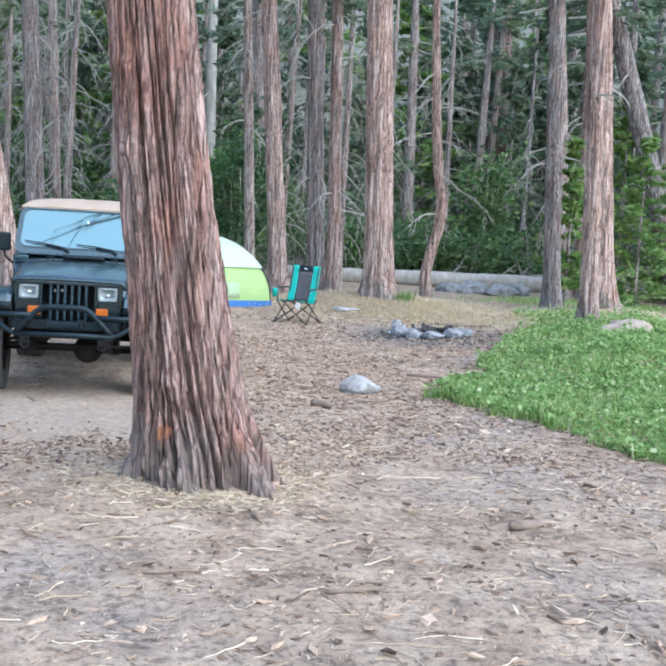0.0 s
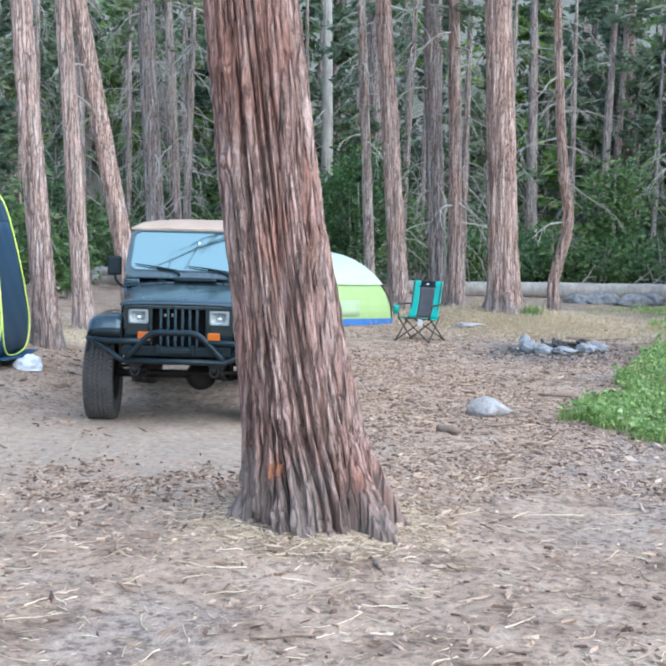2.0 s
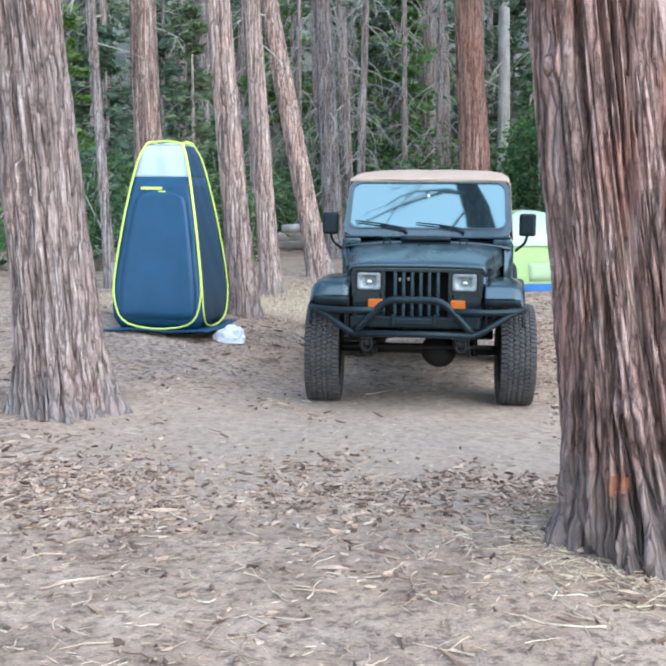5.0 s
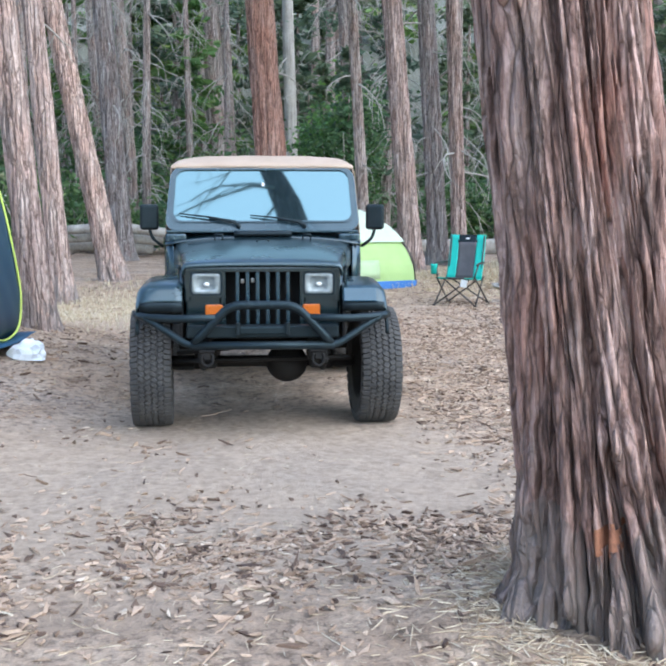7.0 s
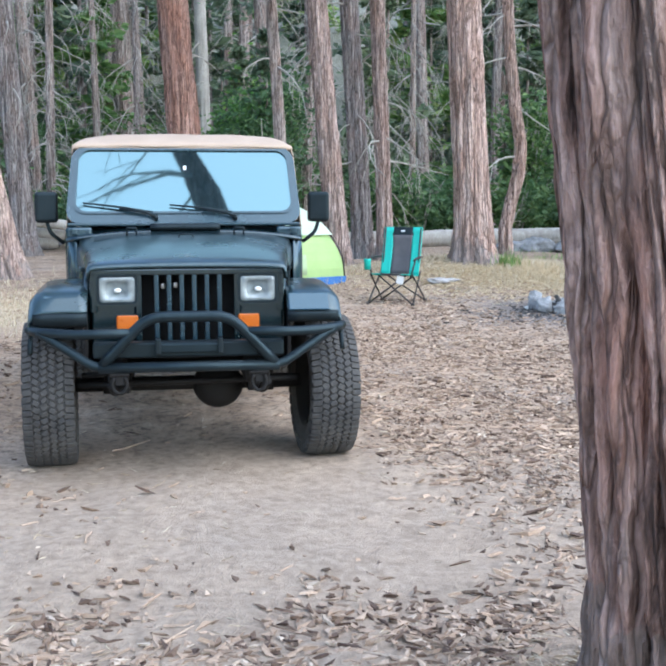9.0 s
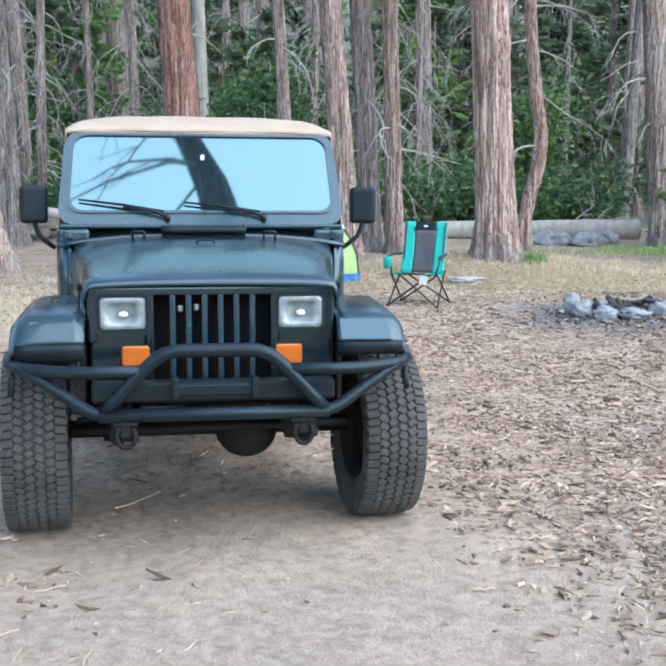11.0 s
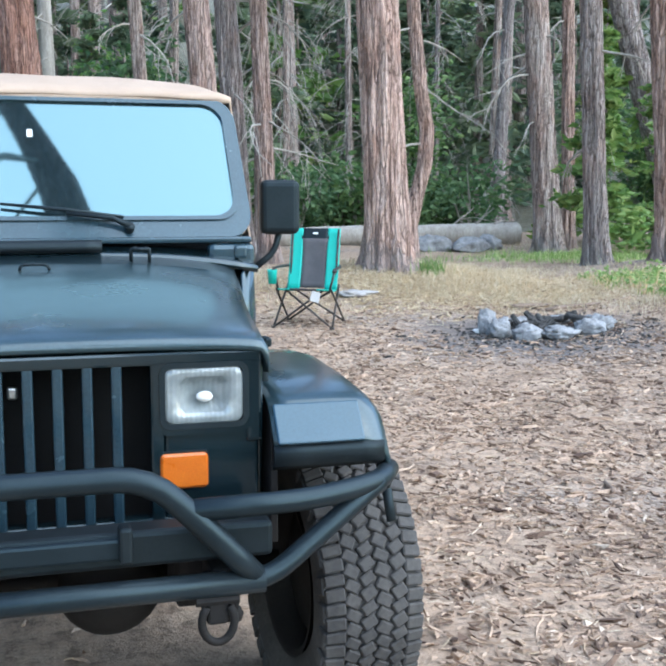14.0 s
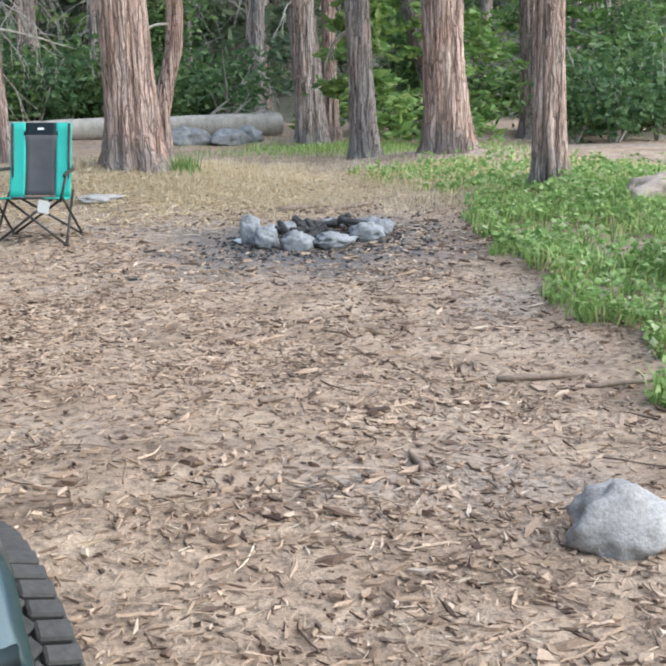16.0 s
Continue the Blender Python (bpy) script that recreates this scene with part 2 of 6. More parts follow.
M_LEAF_G = leaf_material("fresh_green_leaves", [(0, (0.08, 0.19, 0.04)), (0.5, (0.16, 0.32, 0.075)), (1, (0.28, 0.44, 0.13))])
M_LEAF_Y = leaf_material("young_leaves", [(0, (0.08, 0.16, 0.04)), (0.5, (0.15, 0.26, 0.07)), (1, (0.28, 0.36, 0.12))])
M_GRASS = leaf_material("green_grass", [(0, (0.15, 0.25, 0.06)), (0.5, (0.30, 0.43, 0.13)), (0.85, (0.48, 0.57, 0.21)), (1, (0.66, 0.62, 0.36))])
M_DRY = leaf_material("dry_grass", [(0, (0.50, 0.37, 0.24)), (0.5, (0.68, 0.53, 0.37)), (1, (0.82, 0.69, 0.52))])
M_ROCK = grainy("granite", (0.20, 0.185, 0.175), (0.42, 0.40, 0.38), 9, 0.9, 0, (1, 1, 1), 0.6, 0.01, 70)
M_ROCK_B = grainy("brown_stone", (0.20, 0.15, 0.115), (0.42, 0.34, 0.275), 7, 0.9, 0, (1, 1, 1), 0.6, 0.01, 60)
M_ROCK_S = grainy("sooty_stone", (0.11, 0.112, 0.115), (0.34, 0.345, 0.35), 7, 0.9, 0, (1, 1, 1), 0.6, 0.01, 60)
M_ASH = grainy("charcoal", (0.02, 0.02, 0.02), (0.08, 0.075, 0.07), 20, 0.95, 0, (1, 1, 1), 0.8, 0.02, 90)
M_HILL = grainy("dry_brushy_hillside", (0.085, 0.09, 0.06), (0.20, 0.19, 0.14), 0.35, 0.95, 0, (1, 1, 1), 0.9, 0.3, 4, True)

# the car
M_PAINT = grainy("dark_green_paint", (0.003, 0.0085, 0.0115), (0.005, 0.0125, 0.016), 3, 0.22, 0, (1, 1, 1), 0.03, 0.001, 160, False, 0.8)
# faded blue-grey for bars, frame and cowl, lightened to carry reflected sky
M_FADED_SHEEN = grainy("faded_sheen_grey_paint", (0.011, 0.026, 0.038), (0.020, 0.042, 0.056), 5, 0.25, 0, (1, 1, 1), 0.05, 0.001, 160, False, 0.6)
# blue put into the base colour for the sky mirrored on the wing slopes
M_GLOSS = grainy("sky_reflection_paint", (0.012, 0.04, 0.062), (0.02, 0.05, 0.075), 4, 0.16, 0, (1, 1, 1), 0.0, 0.001, 160, False, 0.6)
# faded paint for bonnet and wings, paler still to paint in the sky's sheen
M_HOOD = grainy("faded_sheen_green_paint", (0.010, 0.023, 0.028), (0.026, 0.045, 0.053), 2.2, 0.3, 0, (1, 1, 1), 0.04, 0.001, 120, False, 0.7)
M_BLACK = grainy("black_plastic", (0.005, 0.006, 0.007), (0.012, 0.014, 0.016), 9, 0.5, 0, (1, 1, 1), 0.1, 0.002, 120)
M_TUBE = grainy("black_powder_coat", (0.007, 0.011, 0.014), (0.013, 0.018, 0.022), 9, 0.36, 0, (1, 1, 1), 0.08, 0.001, 200)
M_TYRE = grainy("dusty_rubber", (0.036, 0.035, 0.035), (0.085, 0.08, 0.075), 5, 0.85, 0, (1, 1, 1), 0.3, 0.003, 80)
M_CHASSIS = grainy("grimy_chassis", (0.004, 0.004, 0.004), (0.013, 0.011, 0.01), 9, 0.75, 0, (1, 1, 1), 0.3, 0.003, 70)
# near-black base that paints in the shade inside the grille slots
M_DARK = grainy("grille_shade_black", (0.0015, 0.0018, 0.002), (0.004, 0.004, 0.004), 9, 0.9, 0, (1, 1, 1), 0.2, 0.002, 90)
M_CHROME = grainy("chrome", (0.6, 0.6, 0.6), (0.75, 0.75, 0.75), 8, 0.12, 1.0, (1, 1, 1), 0.0)
M_STEEL = grainy("worn_steel", (0.25, 0.25, 0.25), (0.45, 0.45, 0.44), 8, 0.4, 1.0, (1, 1, 1), 0.2, 0.001, 90)
M_AMBER = grainy("amber_lens", (0.48, 0.10, 0.005), (0.58, 0.14, 0.009), 20, 0.3, 0, (1, 1, 1), 0.3, 0.002, 260, False, 0.5)
M_CANVAS = cloth("tan_canvas", (0.36, 0.262, 0.19), (0.46, 0.345, 0.26), 0.85)
M_SEAT = cloth("dark_seat_cloth", (0.02, 0.02, 0.022), (0.04, 0.04, 0.042), 0.9)

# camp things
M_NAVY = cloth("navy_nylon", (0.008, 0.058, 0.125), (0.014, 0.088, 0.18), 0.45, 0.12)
M_NAVY_S = cloth("greyer_navy_nylon", (0.014, 0.045, 0.085), (0.024, 0.065, 0.115), 0.5, 0.12)
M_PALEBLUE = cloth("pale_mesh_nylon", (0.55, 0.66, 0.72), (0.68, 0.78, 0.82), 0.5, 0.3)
M_LIME = cloth("lime_piping", (0.55, 0.72, 0.12), (0.68, 0.85, 0.2), 0.5)
M_TENT_G = cloth("lime_tent_fabric", (0.36, 0.52, 0.18), (0.46, 0.62, 0.25), 0.5, 0.3)
M_TENT_W = cloth("white_tent_fly", (0.52, 0.62, 0.47), (0.62, 0.70, 0.57), 0.5, 0.3)
M_TENT_B = cloth("blue_tent_floor", (0.02, 0.11, 0.33), (0.04, 0.17, 0.45), 0.5)
M_TENT_M = cloth("grey_mesh_window", (0.30, 0.40, 0.22), (0.38, 0.48, 0.28), 0.8)
M_TEAL = cloth("teal_polyester", (0.0, 0.30, 0.24), (0.01, 0.42, 0.34), 0.6)
M_MESH = cloth("dark_seat_mesh", (0.05, 0.05, 0.055), (0.10, 0.095, 0.10), 0.85)
M_FRAME = grainy("bronze_steel_tube", (0.03, 0.026, 0.024), (0.06, 0.05, 0.045), 9, 0.4, 0.4, (1, 1, 1), 0.05)
M_PLASTIC = cloth("white_plastic_bag", (0.72, 0.78, 0.84), (0.85, 0.89, 0.92), 0.35, 0.2)
M_SCAR = grainy("raw_orange_bark", (0.17, 0.065, 0.035), (0.30, 0.125, 0.065), 30, 0.9, 0, (1, 1, 1), 0.5, 0.006, 90)
M_PAPER = cloth("pale_paper", (0.7, 0.7, 0.68), (0.82, 0.82, 0.8), 0.8)


def headlamp_glass():
    m, t, s = material("fluted_headlamp_lens", 0.12)
    w = node(t, "ShaderNodeTexWave", Scale=26.0, Distortion=0.0)
    t.links.new(coords(t, (1, 0, 0.05), False), w.inputs[0])
    n = noise_tex(t, coords(t, (1, 1, 1), False), 14, 3)
    t.links.new(ramp(t, n, [(0.3, (0.16, 0.185, 0.19)), (0.7, (0.30, 0.335, 0.335))]), s.inputs["Base Color"])
    s.inputs["Metallic"].default_value = 0.1
    s.inputs["Coat Weight"].default_value = 1.0
    s.inputs["Coat Roughness"].default_value = 0.05
    s.inputs["Roughness"].default_value = 0.25
    bump(t, s, w.outputs["Fac"], 0.12, 0.01)
    return m


def windscreen_glass():
    """Tinted, strongly reflecting laminated glass."""
    m, t, s = material("reflective_windscreen_glass", 0.02)
    s.inputs["Base Color"].default_value = (0.012, 0.022, 0.026, 1)
    s.inputs["IOR"].default_value = 2.5
    s.inputs["Roughness"].default_value = 0.015
    s.inputs["Specular Tint"].default_value = (0.55, 0.90, 1.0, 1)
    haze = node(t, "ShaderNodeMapRange", To_Min=0.01, To_Max=0.05)
    t.links.new(noise_tex(t, coords(t, (1, 1, 1), False), 3.0, 4), haze.inputs[0])
    t.links.new(haze.outputs[0], s.inputs["Roughness"])
    return m


for m in (M_PAINT, M_HOOD, M_FADED_SHEEN, M_GLOSS, M_TUBE, M_BLACK):
    m.node_tree.nodes["Principled BSDF"].inputs["Specular Tint"].default_value = (0.62, 0.9, 1.0, 1)
for m in (M_BLACK, M_TUBE, M_CHASSIS, M_TYRE, M_DARK):
    m.node_tree.nodes["Principled BSDF"].inputs["Specular IOR Level"].default_value = 0.32
M_LAMP = headlamp_glass()
M_GLASS = windscreen_glass()

# ---------------------------------------------------------------- mesh tools


def mesh(name, verts, faces, mat, parent=None, smooth=False):
    me = bpy.data.meshes.new(name)
    me.from_pydata([tuple(v) for v in verts], [], [tuple(f) for f in faces])
    me.materials.append(mat)
    if smooth:
        me.polygons.foreach_set("use_smooth", [True] * len(me.polygons))
    me.update()
    ob = new(name, me)
    if parent:
        ob.parent = parent
    return ob


def finish(bm, name, mat, parent=None, smooth=False):
    bmesh.ops.recalc_face_normals(bm, faces=bm.faces)
    me = bpy.data.meshes.new(name)
    bm.to_mesh(me)
    bm.free()
    me.materials.append(mat)
    if smooth:
        me.polygons.foreach_set("use_smooth", [True] * len(me.polygons))
    ob = new(name, me)
    if parent:
        ob.parent = parent
    return ob


def add_box(bm, m, size, bevel=0.0, segments=2):
    r = bmesh.ops.create_cube(bm, size=1.0, matrix=m @ Matrix.Diagonal((*size, 1)))
    if bevel:
        edges = list({e for v in r["verts"] for e in v.link_edges})
        bmesh.ops.bevel(bm, geom=edges, offset=bevel, segments=segments, affect="EDGES", profile=0.5)


def box(name, at, size, mat, parent=None, bevel=0.01, rot=(0, 0, 0), segments=2):
    bm = bmesh.new()
    add_box(bm, pose(*at, *rot), size, bevel, segments)
    return finish(bm, name, mat, parent)


def add_tube(bm, path, radii, sides=12, cap=True):
    """A round tube along a path of points; radii: one number or one per point."""
    pts = [Vector(p) for p in path]
    if isinstance(radii, (int, float)):
        radii = [radii] * len(pts)
    rings, up = [], None
    for i, p in enumerate(pts):
        d = (pts[min(i + 1, len(pts) - 1)] - pts[max(i - 1, 0)]).normalized()
        if up is None:
            up = d.orthogonal().normalized()
        up = (up - d * up.dot(d))
        up = up.normalized() if up.length > 1e-5 else d.orthogonal().normalized()
        side = d.cross(up)
        rings.append([bm.verts.new(p + (up * math.cos(a) + side * math.sin(a)) * radii[i]) for a in (2 * math.pi * k / sides for k in range(sides))])
    for a, b in zip(rings, rings[1:]):
        for k in range(sides):
            bm.faces.new((a[k], a[(k + 1) % sides], b[(k + 1) % sides], b[k]))
    if cap:
        bm.faces.new(rings[0][::-1])
        bm.faces.new(rings[-1])


def smooth_path(pts, rounds=2):
    """Corners of a path cut round."""
    pts = [Vector(p) for p in pts]
    for _ in range(rounds):
        out = [pts[0]]
        for a, b in zip(pts, pts[1:]):
            out += [a.lerp(b, 0.25), a.lerp(b, 0.75)]
        pts = out + [pts[-1]]
    return pts


def bend(pts, reach=0.07):
    """A path of straight runs with short round bends."""
    pts = [Vector(p) for p in pts]
    out = [pts[0]]
    for a, b, c in zip(pts, pts[1:], pts[2:]):
        p, q = b + (a - b).normalized() * min(reach, (a - b).length * 0.45), b + (c - b).normalized() * min(reach, (c - b).length * 0.45)
        out += [p.lerp(b, u).lerp(b.lerp(q, u), u) for u in (0, 0.25, 0.5, 0.75, 1)]
    return out + [pts[-1]]


def tube(name, path, radii, mat, parent=None, sides=12):
    bm = bmesh.new()
    add_tube(bm, path, radii, sides)
    return finish(bm, name, mat, parent, True)


def loft(name, sections, mat, parent=None, closed=False, smooth=True, thick=0.0):
    """A skin over rows of points, row by row."""
    n = len(sections[0])
    verts = [p for row in sections for p in row]
    faces = []
    for i in range(len(sections) - 1):
        for k in range(n if closed else n - 1):
            a, b = i * n + k, i * n + (k + 1) % n
            faces.append((a, b, b + n, a + n))
    ob = mesh(name, verts, faces, mat, parent, smooth)
    if thick:
        mod = ob.modifiers.new("thickness", "SOLIDIFY")
        mod.thickness, mod.offset = thick, -1
    return ob


def sstep(a, b, x):
    u = np.clip((x - a) / (b - a), 0, 1)
    return u * u * (3 - 2 * u)


def height(x, y):
    """The ground's height."""
    x, y = np.asarray(x, float), np.asarray(y, float)
    h = 0.14 * sstep(8.6, 12.4, y) * (1 - 0.85 * sstep(13.0, 19.0, y)) + 0.30 * np.exp(-(((x - 4.7) / 1.6) ** 2 + ((y - 11.9) / 1.5) ** 2))
    h = h + 0.36 * np.exp(-(((x + 3.6) / 1.7) ** 2 + ((y - 3.6) / 2.2) ** 2))
    h = h - 0.14 * np.exp(-(((x - 3.8) / 2.0) ** 2 + ((y - 3.2) / 3.4) ** 2))
    h = h + 0.36 * np.exp(-(((x - 8.8) / 1.9) ** 2 + ((y - 7.6) / 2.6) ** 2)) + 0.22 * np.exp(-(((x - 7.3) / 1.4) ** 2 + ((y - 3.9) / 2.0) ** 2)) + 0.22 * np.exp(-(((x - 10.3) / 1.4) ** 2 + ((y - 12.2) / 1.6) ** 2))
    h = h + 0.09 * np.exp(-(((x - 1.42) / 0.8) ** 2 + ((y + 3.55) / 0.8) ** 2))
    h = h + 0.10 * sstep(-3.5, -6.5, y) * 0.6
    h = h - 0.05 * np.exp(-(((x + 1.0) / 1.1) ** 2 + ((y - 0.6) / 2.4) ** 2)) - 0.034 * np.exp(-(((x - 0.9) / 0.8) ** 2 + ((y - 0.3) / 1.6) ** 2))
    far = np.maximum(0, np.hypot(x * 0.8, np.maximum(y - 2, 0)) - 42) * sstep(-2.0, 14.0, y)
    h = h + far * 0.42 * (1 - 0.35 * sstep(20, 80, far))
    h = h + 0.018 * np.sin(x * 1.7 + 0.6 * np.sin(y * 1.1)) * np.sin(y * 1.35 + 0.4) + 0.008 * np.sin(x * 5.1 + y * 2.3) * np.sin(y * 4.4 - x)
    return h


def hz(x, y):
    return float(height(x, y))

# ---------------------------------------------------------------- ground


def axis_steps(lo, hi, fine_lo, fine_hi, fine, growth=1.22):
    a = list(np.arange(fine_lo, fine_hi, fine))
    step, v = fine, fine_hi
    while v < hi:
        a.append(v)
        step *= growth
        v += step
    a.append(hi)
    step, v, low = fine, fine_lo, []
    while v > lo:
        step *= growth
        v -= step
        low.append(max(v, lo))
    return np.array(sorted(low) + a)


def build_ground():
    xs, ys = axis_steps(-400, 400, -6, 11, 0.12), axis_steps(-300, 400, -9, 14, 0.12)
    X, Y = np.meshgrid(xs, ys)
    Z = height(X, Y)
    rng = np.random.default_rng(4)
    Z = Z + np.where((np.abs(X) < 12) & (np.abs(Y) < 16), rng.normal(0, 0.005, X.shape), 0)
    n = len(xs)
    verts = np.stack([X.ravel(), Y.ravel(), Z.ravel()], 1)
    i = (np.arange(len(ys) - 1)[:, None] * n + np.arange(n - 1)[None]).ravel()
    faces = np.stack([i, i + 1, i + n + 1, i + n], 1)
    ob = mesh("ground", verts.tolist(), faces.tolist(), M_GROUND, None, True)
    far = ((verts[faces].mean(1)[:, 1] > 30) | (np.abs(verts[faces].mean(1)[:, 0]) > 34)).astype(int)
    ob.data.materials.append(M_HILL)
    ob.data.polygons.foreach_set("material_index", far.tolist())
    tagged(ob, "bare brown forest floor of packed dirt and ash", "ground", kind="structure")


build_ground()

# ---------------------------------------------------------------- trees


def trunk_mesh(name, spine, radii, mat, parent, around=40, rows=50, furrow=0.07, seed=0, knots=(), scar=None):
    """A furrowed trunk round a spine of (x, y, z) stations, in the tree's own space."""
    st = np.array(spine, float)
    rr = np.array(radii, float)
    low = min(4.4, st[-1, 2] * 0.5)
    u = np.linspace(0, 1, rows + 1)
    z = np.where(u < 0.8, low * (u / 0.8) ** 1.1, low + (st[-1, 2] - low) * (np.maximum(u - 0.8, 0) / 0.2) ** 1.3)
    cx, cy, R = (np.interp(z, st[:, 2], a) for a in (st[:, 0], st[:, 1], rr))
    verts, faces = [], []
    off = Vector((seed * 3.1, seed * 1.7, 0))
    big = 1.6 + 7.5 * radii[3] if around > 100 else 3.0
    for j in range(rows + 1):
        foot = max(0.0, 1 - (z[j] - z[0]) / 0.75)
        for k in range(around):
            a = 2 * math.pi * k / around
            c, s = math.cos(a), math.sin(a)
            warp = 0.055 * noise.noise(Vector((c * 1.3, s * 1.3, z[j] * 0.7)) + off) + 0.022 * noise.noise(Vector((c * 6, s * 6, z[j] * 2.2)) + off)
            ca, sa = math.cos(a + warp), math.sin(a + warp)
            n1 = abs(noise.noise(Vector((ca * big, sa * big, z[j] * 0.24)) + off))
            n2 = abs(noise.noise(Vector((ca * big * 2.1, sa * big * 2.1, z[j] * 0.7)) + off))
            cut = math.exp(-((n1 / 0.10) ** 2)) + 0.4 * math.exp(-((n2 / 0.11) ** 2))
            plate = noise.noise(Vector((c * big * 1.2, s * big * 1.2, z[j] * 0.9)) + off)
            crack = noise.noise(Vector((c * 7, s * 7, z[j] * 9.0)) + off)
            lane = math.floor((a + warp) * big * 1.15)
            slab = noise.cell(Vector((lane + 0.5, math.floor(z[j] * 3.1 + 7 * noise.cell(Vector((lane + 0.5, 0.5, seed + 0.5)))) + 0.5, seed + 0.5)))
            lobe = foot * foot * (0.13 * math.sin(a * 5 + seed) + 0.12 * abs(math.sin(a * 6.5 + 2 * seed)) + 0.05 * math.sin(a * 21 + 9 * z[j]) + 0.25 * noise.noise(Vector((c * 4, s * 4, 0.3)) + off))
            d = furrow * (0.40 * plate + (0.22 + 0.5 * foot) * crack + 0.10 * (slab - 0.5) + 0.3 - 1.6 * cut * (1 + 0.8 * foot))
            r = R[j] * (1 + d + lobe)
            for ka, kz, size, rise in knots:
                da = (a - ka + math.pi) % (2 * math.pi) - math.pi
                r += rise * math.exp(-((da * R[j] / size) ** 2 + ((z[j] - kz) / size) ** 2))
            verts.append((cx[j] + c * r, cy[j] + s * r, z[j]))
    for j in range(rows):
        for k in range(around):
            b = (k + 1) % around
            faces.append((j * around + k, j * around + b, (j + 1) * around + b, (j + 1) * around + k))
    faces.append(tuple(range(rows * around, (rows + 1) * around)))
    ob = mesh(name, verts, faces, mat, parent, True)
    if scar:
        ob.data.materials.append(M_SCAR)
        for p in ob.data.polygons:
            a = math.atan2(p.center.y, p.center.x) % (2 * math.pi)
            h = 0.9 * ((a - scar[0]) * 0.42 / 0.05) ** 2 + ((p.center.z - scar[1]) / 0.045) ** 2
            if h + 1.6 * noise.noise(p.center * 24) < 0.7:
                p.material_index = 1
    return ob


def twig(bm, start, way, length, r, rng, droop=0.3, forks=3, sides=4):
    """A thin, crooked, forking dead branch."""
    p, d, pts, rad = Vector(start), Vector(way).normalized(), [], []
    n = 5
    for i in range(n + 1):
        pts.append(p.copy())
        rad.append(r * (1 - 0.85 * i / n) + 0.002)
        d = (d + Vector((rng.uniform(-0.3, 0.3), rng.uniform(-0.3, 0.3), rng.uniform(-0.3, 0.15) - droop * 0.3))).normalized()
        p = p + d * (length / n)
    add_tube(bm, pts, rad, sides, False)
    for _ in range(forks):
        i = rng.randint(2, n - 1)
        side = (pts[i] - pts[i - 1]).normalized() + Vector((rng.uniform(-0.9, 0.9), rng.uniform(-0.9, 0.9), rng.uniform(-0.8, 0.4)))
        twig(bm, pts[i], side, length * rng.uniform(0.3, 0.55), rad[i] * 0.6, rng, droop, 0 if forks < 3 else 1, 3)


def leaf_cloud(name, mat, centres, size, count, leaf, seed, parent=None, flat=0.5, long=1.8):
    """Many small folded leaves scattered in soft clumps round the centres."""
    rng = np.random.default_rng(seed)
    C = np.array(centres, float)
    pick = rng.integers(0, len(C), count)
    S = np.array(size, float)
    P = C[pick, :3] + rng.normal(0, 1, (count, 3)) * S * C[pick, 3:4] * 0.55
    d = rng.normal(0, 1, (count, 3))
    d[:, 2] = d[:, 2] * flat - 0.15
    d /= np.linalg.norm(d, axis=1)[:, None]
    e = np.cross(d, rng.normal(0, 1, (count, 3)))
    e /= np.linalg.norm(e, axis=1)[:, None]
    nrm = np.cross(d, e)
    L = leaf * rng.uniform(0.6, 1.4, (count, 1))
    W = L / long / 2
    V = np.stack([P - d * L / 2, P + e * W + nrm * W * 0.35, P + d * L / 2, P - e * W + nrm * W * 0.35], 1).reshape(-1, 3)
    i = np.arange(count)[:, None] * 4
    F = np.concatenate([i + [[0, 1, 2]], i + [[0, 2, 3]]])
    return mesh(name, V.tolist(), F.tolist(), mat, parent)


CROWNS = {}


def crown_data(seed):
    """Boughs and needles of a tall conifer's crown, from 7 m up, kept for reuse."""
    if seed not in CROWNS:
        rng = random.Random(seed)
        bm, cs = bmesh.new(), []
        for _ in range(26):
            z = rng.uniform(7.5, 17)
            a, ln = rng.uniform(0, 6.28), rng.uniform(0.9, 2.4) * (1 - (z - 7) / 16)
            tip = Vector((math.cos(a) * ln, math.sin(a) * ln, z - 0.25 * ln))
            add_tube(bm, [(0, 0, z), tip * 0.5 + Vector((0, 0, z * 0.5 + 0.05)), tip], [0.04, 0.025, 0.008], 5, False)
            cs += [(*(tip * k + Vector((0, 0, z * (1 - k)))), 0.7) for k in (0.5, 0.8, 1.0)]
        boughs = finish(bm, "boughs", M_DEAD)
        needles = leaf_cloud("needles", M_LEAF_D, cs, (0.45, 0.45, 0.25), 1000, 0.34, seed, None, 0.4, 2.5)
        CROWNS[seed] = (boughs.data, needles.data)
        bpy.data.objects.remove(boughs)
        bpy.data.objects.remove(needles)
    return CROWNS[seed]


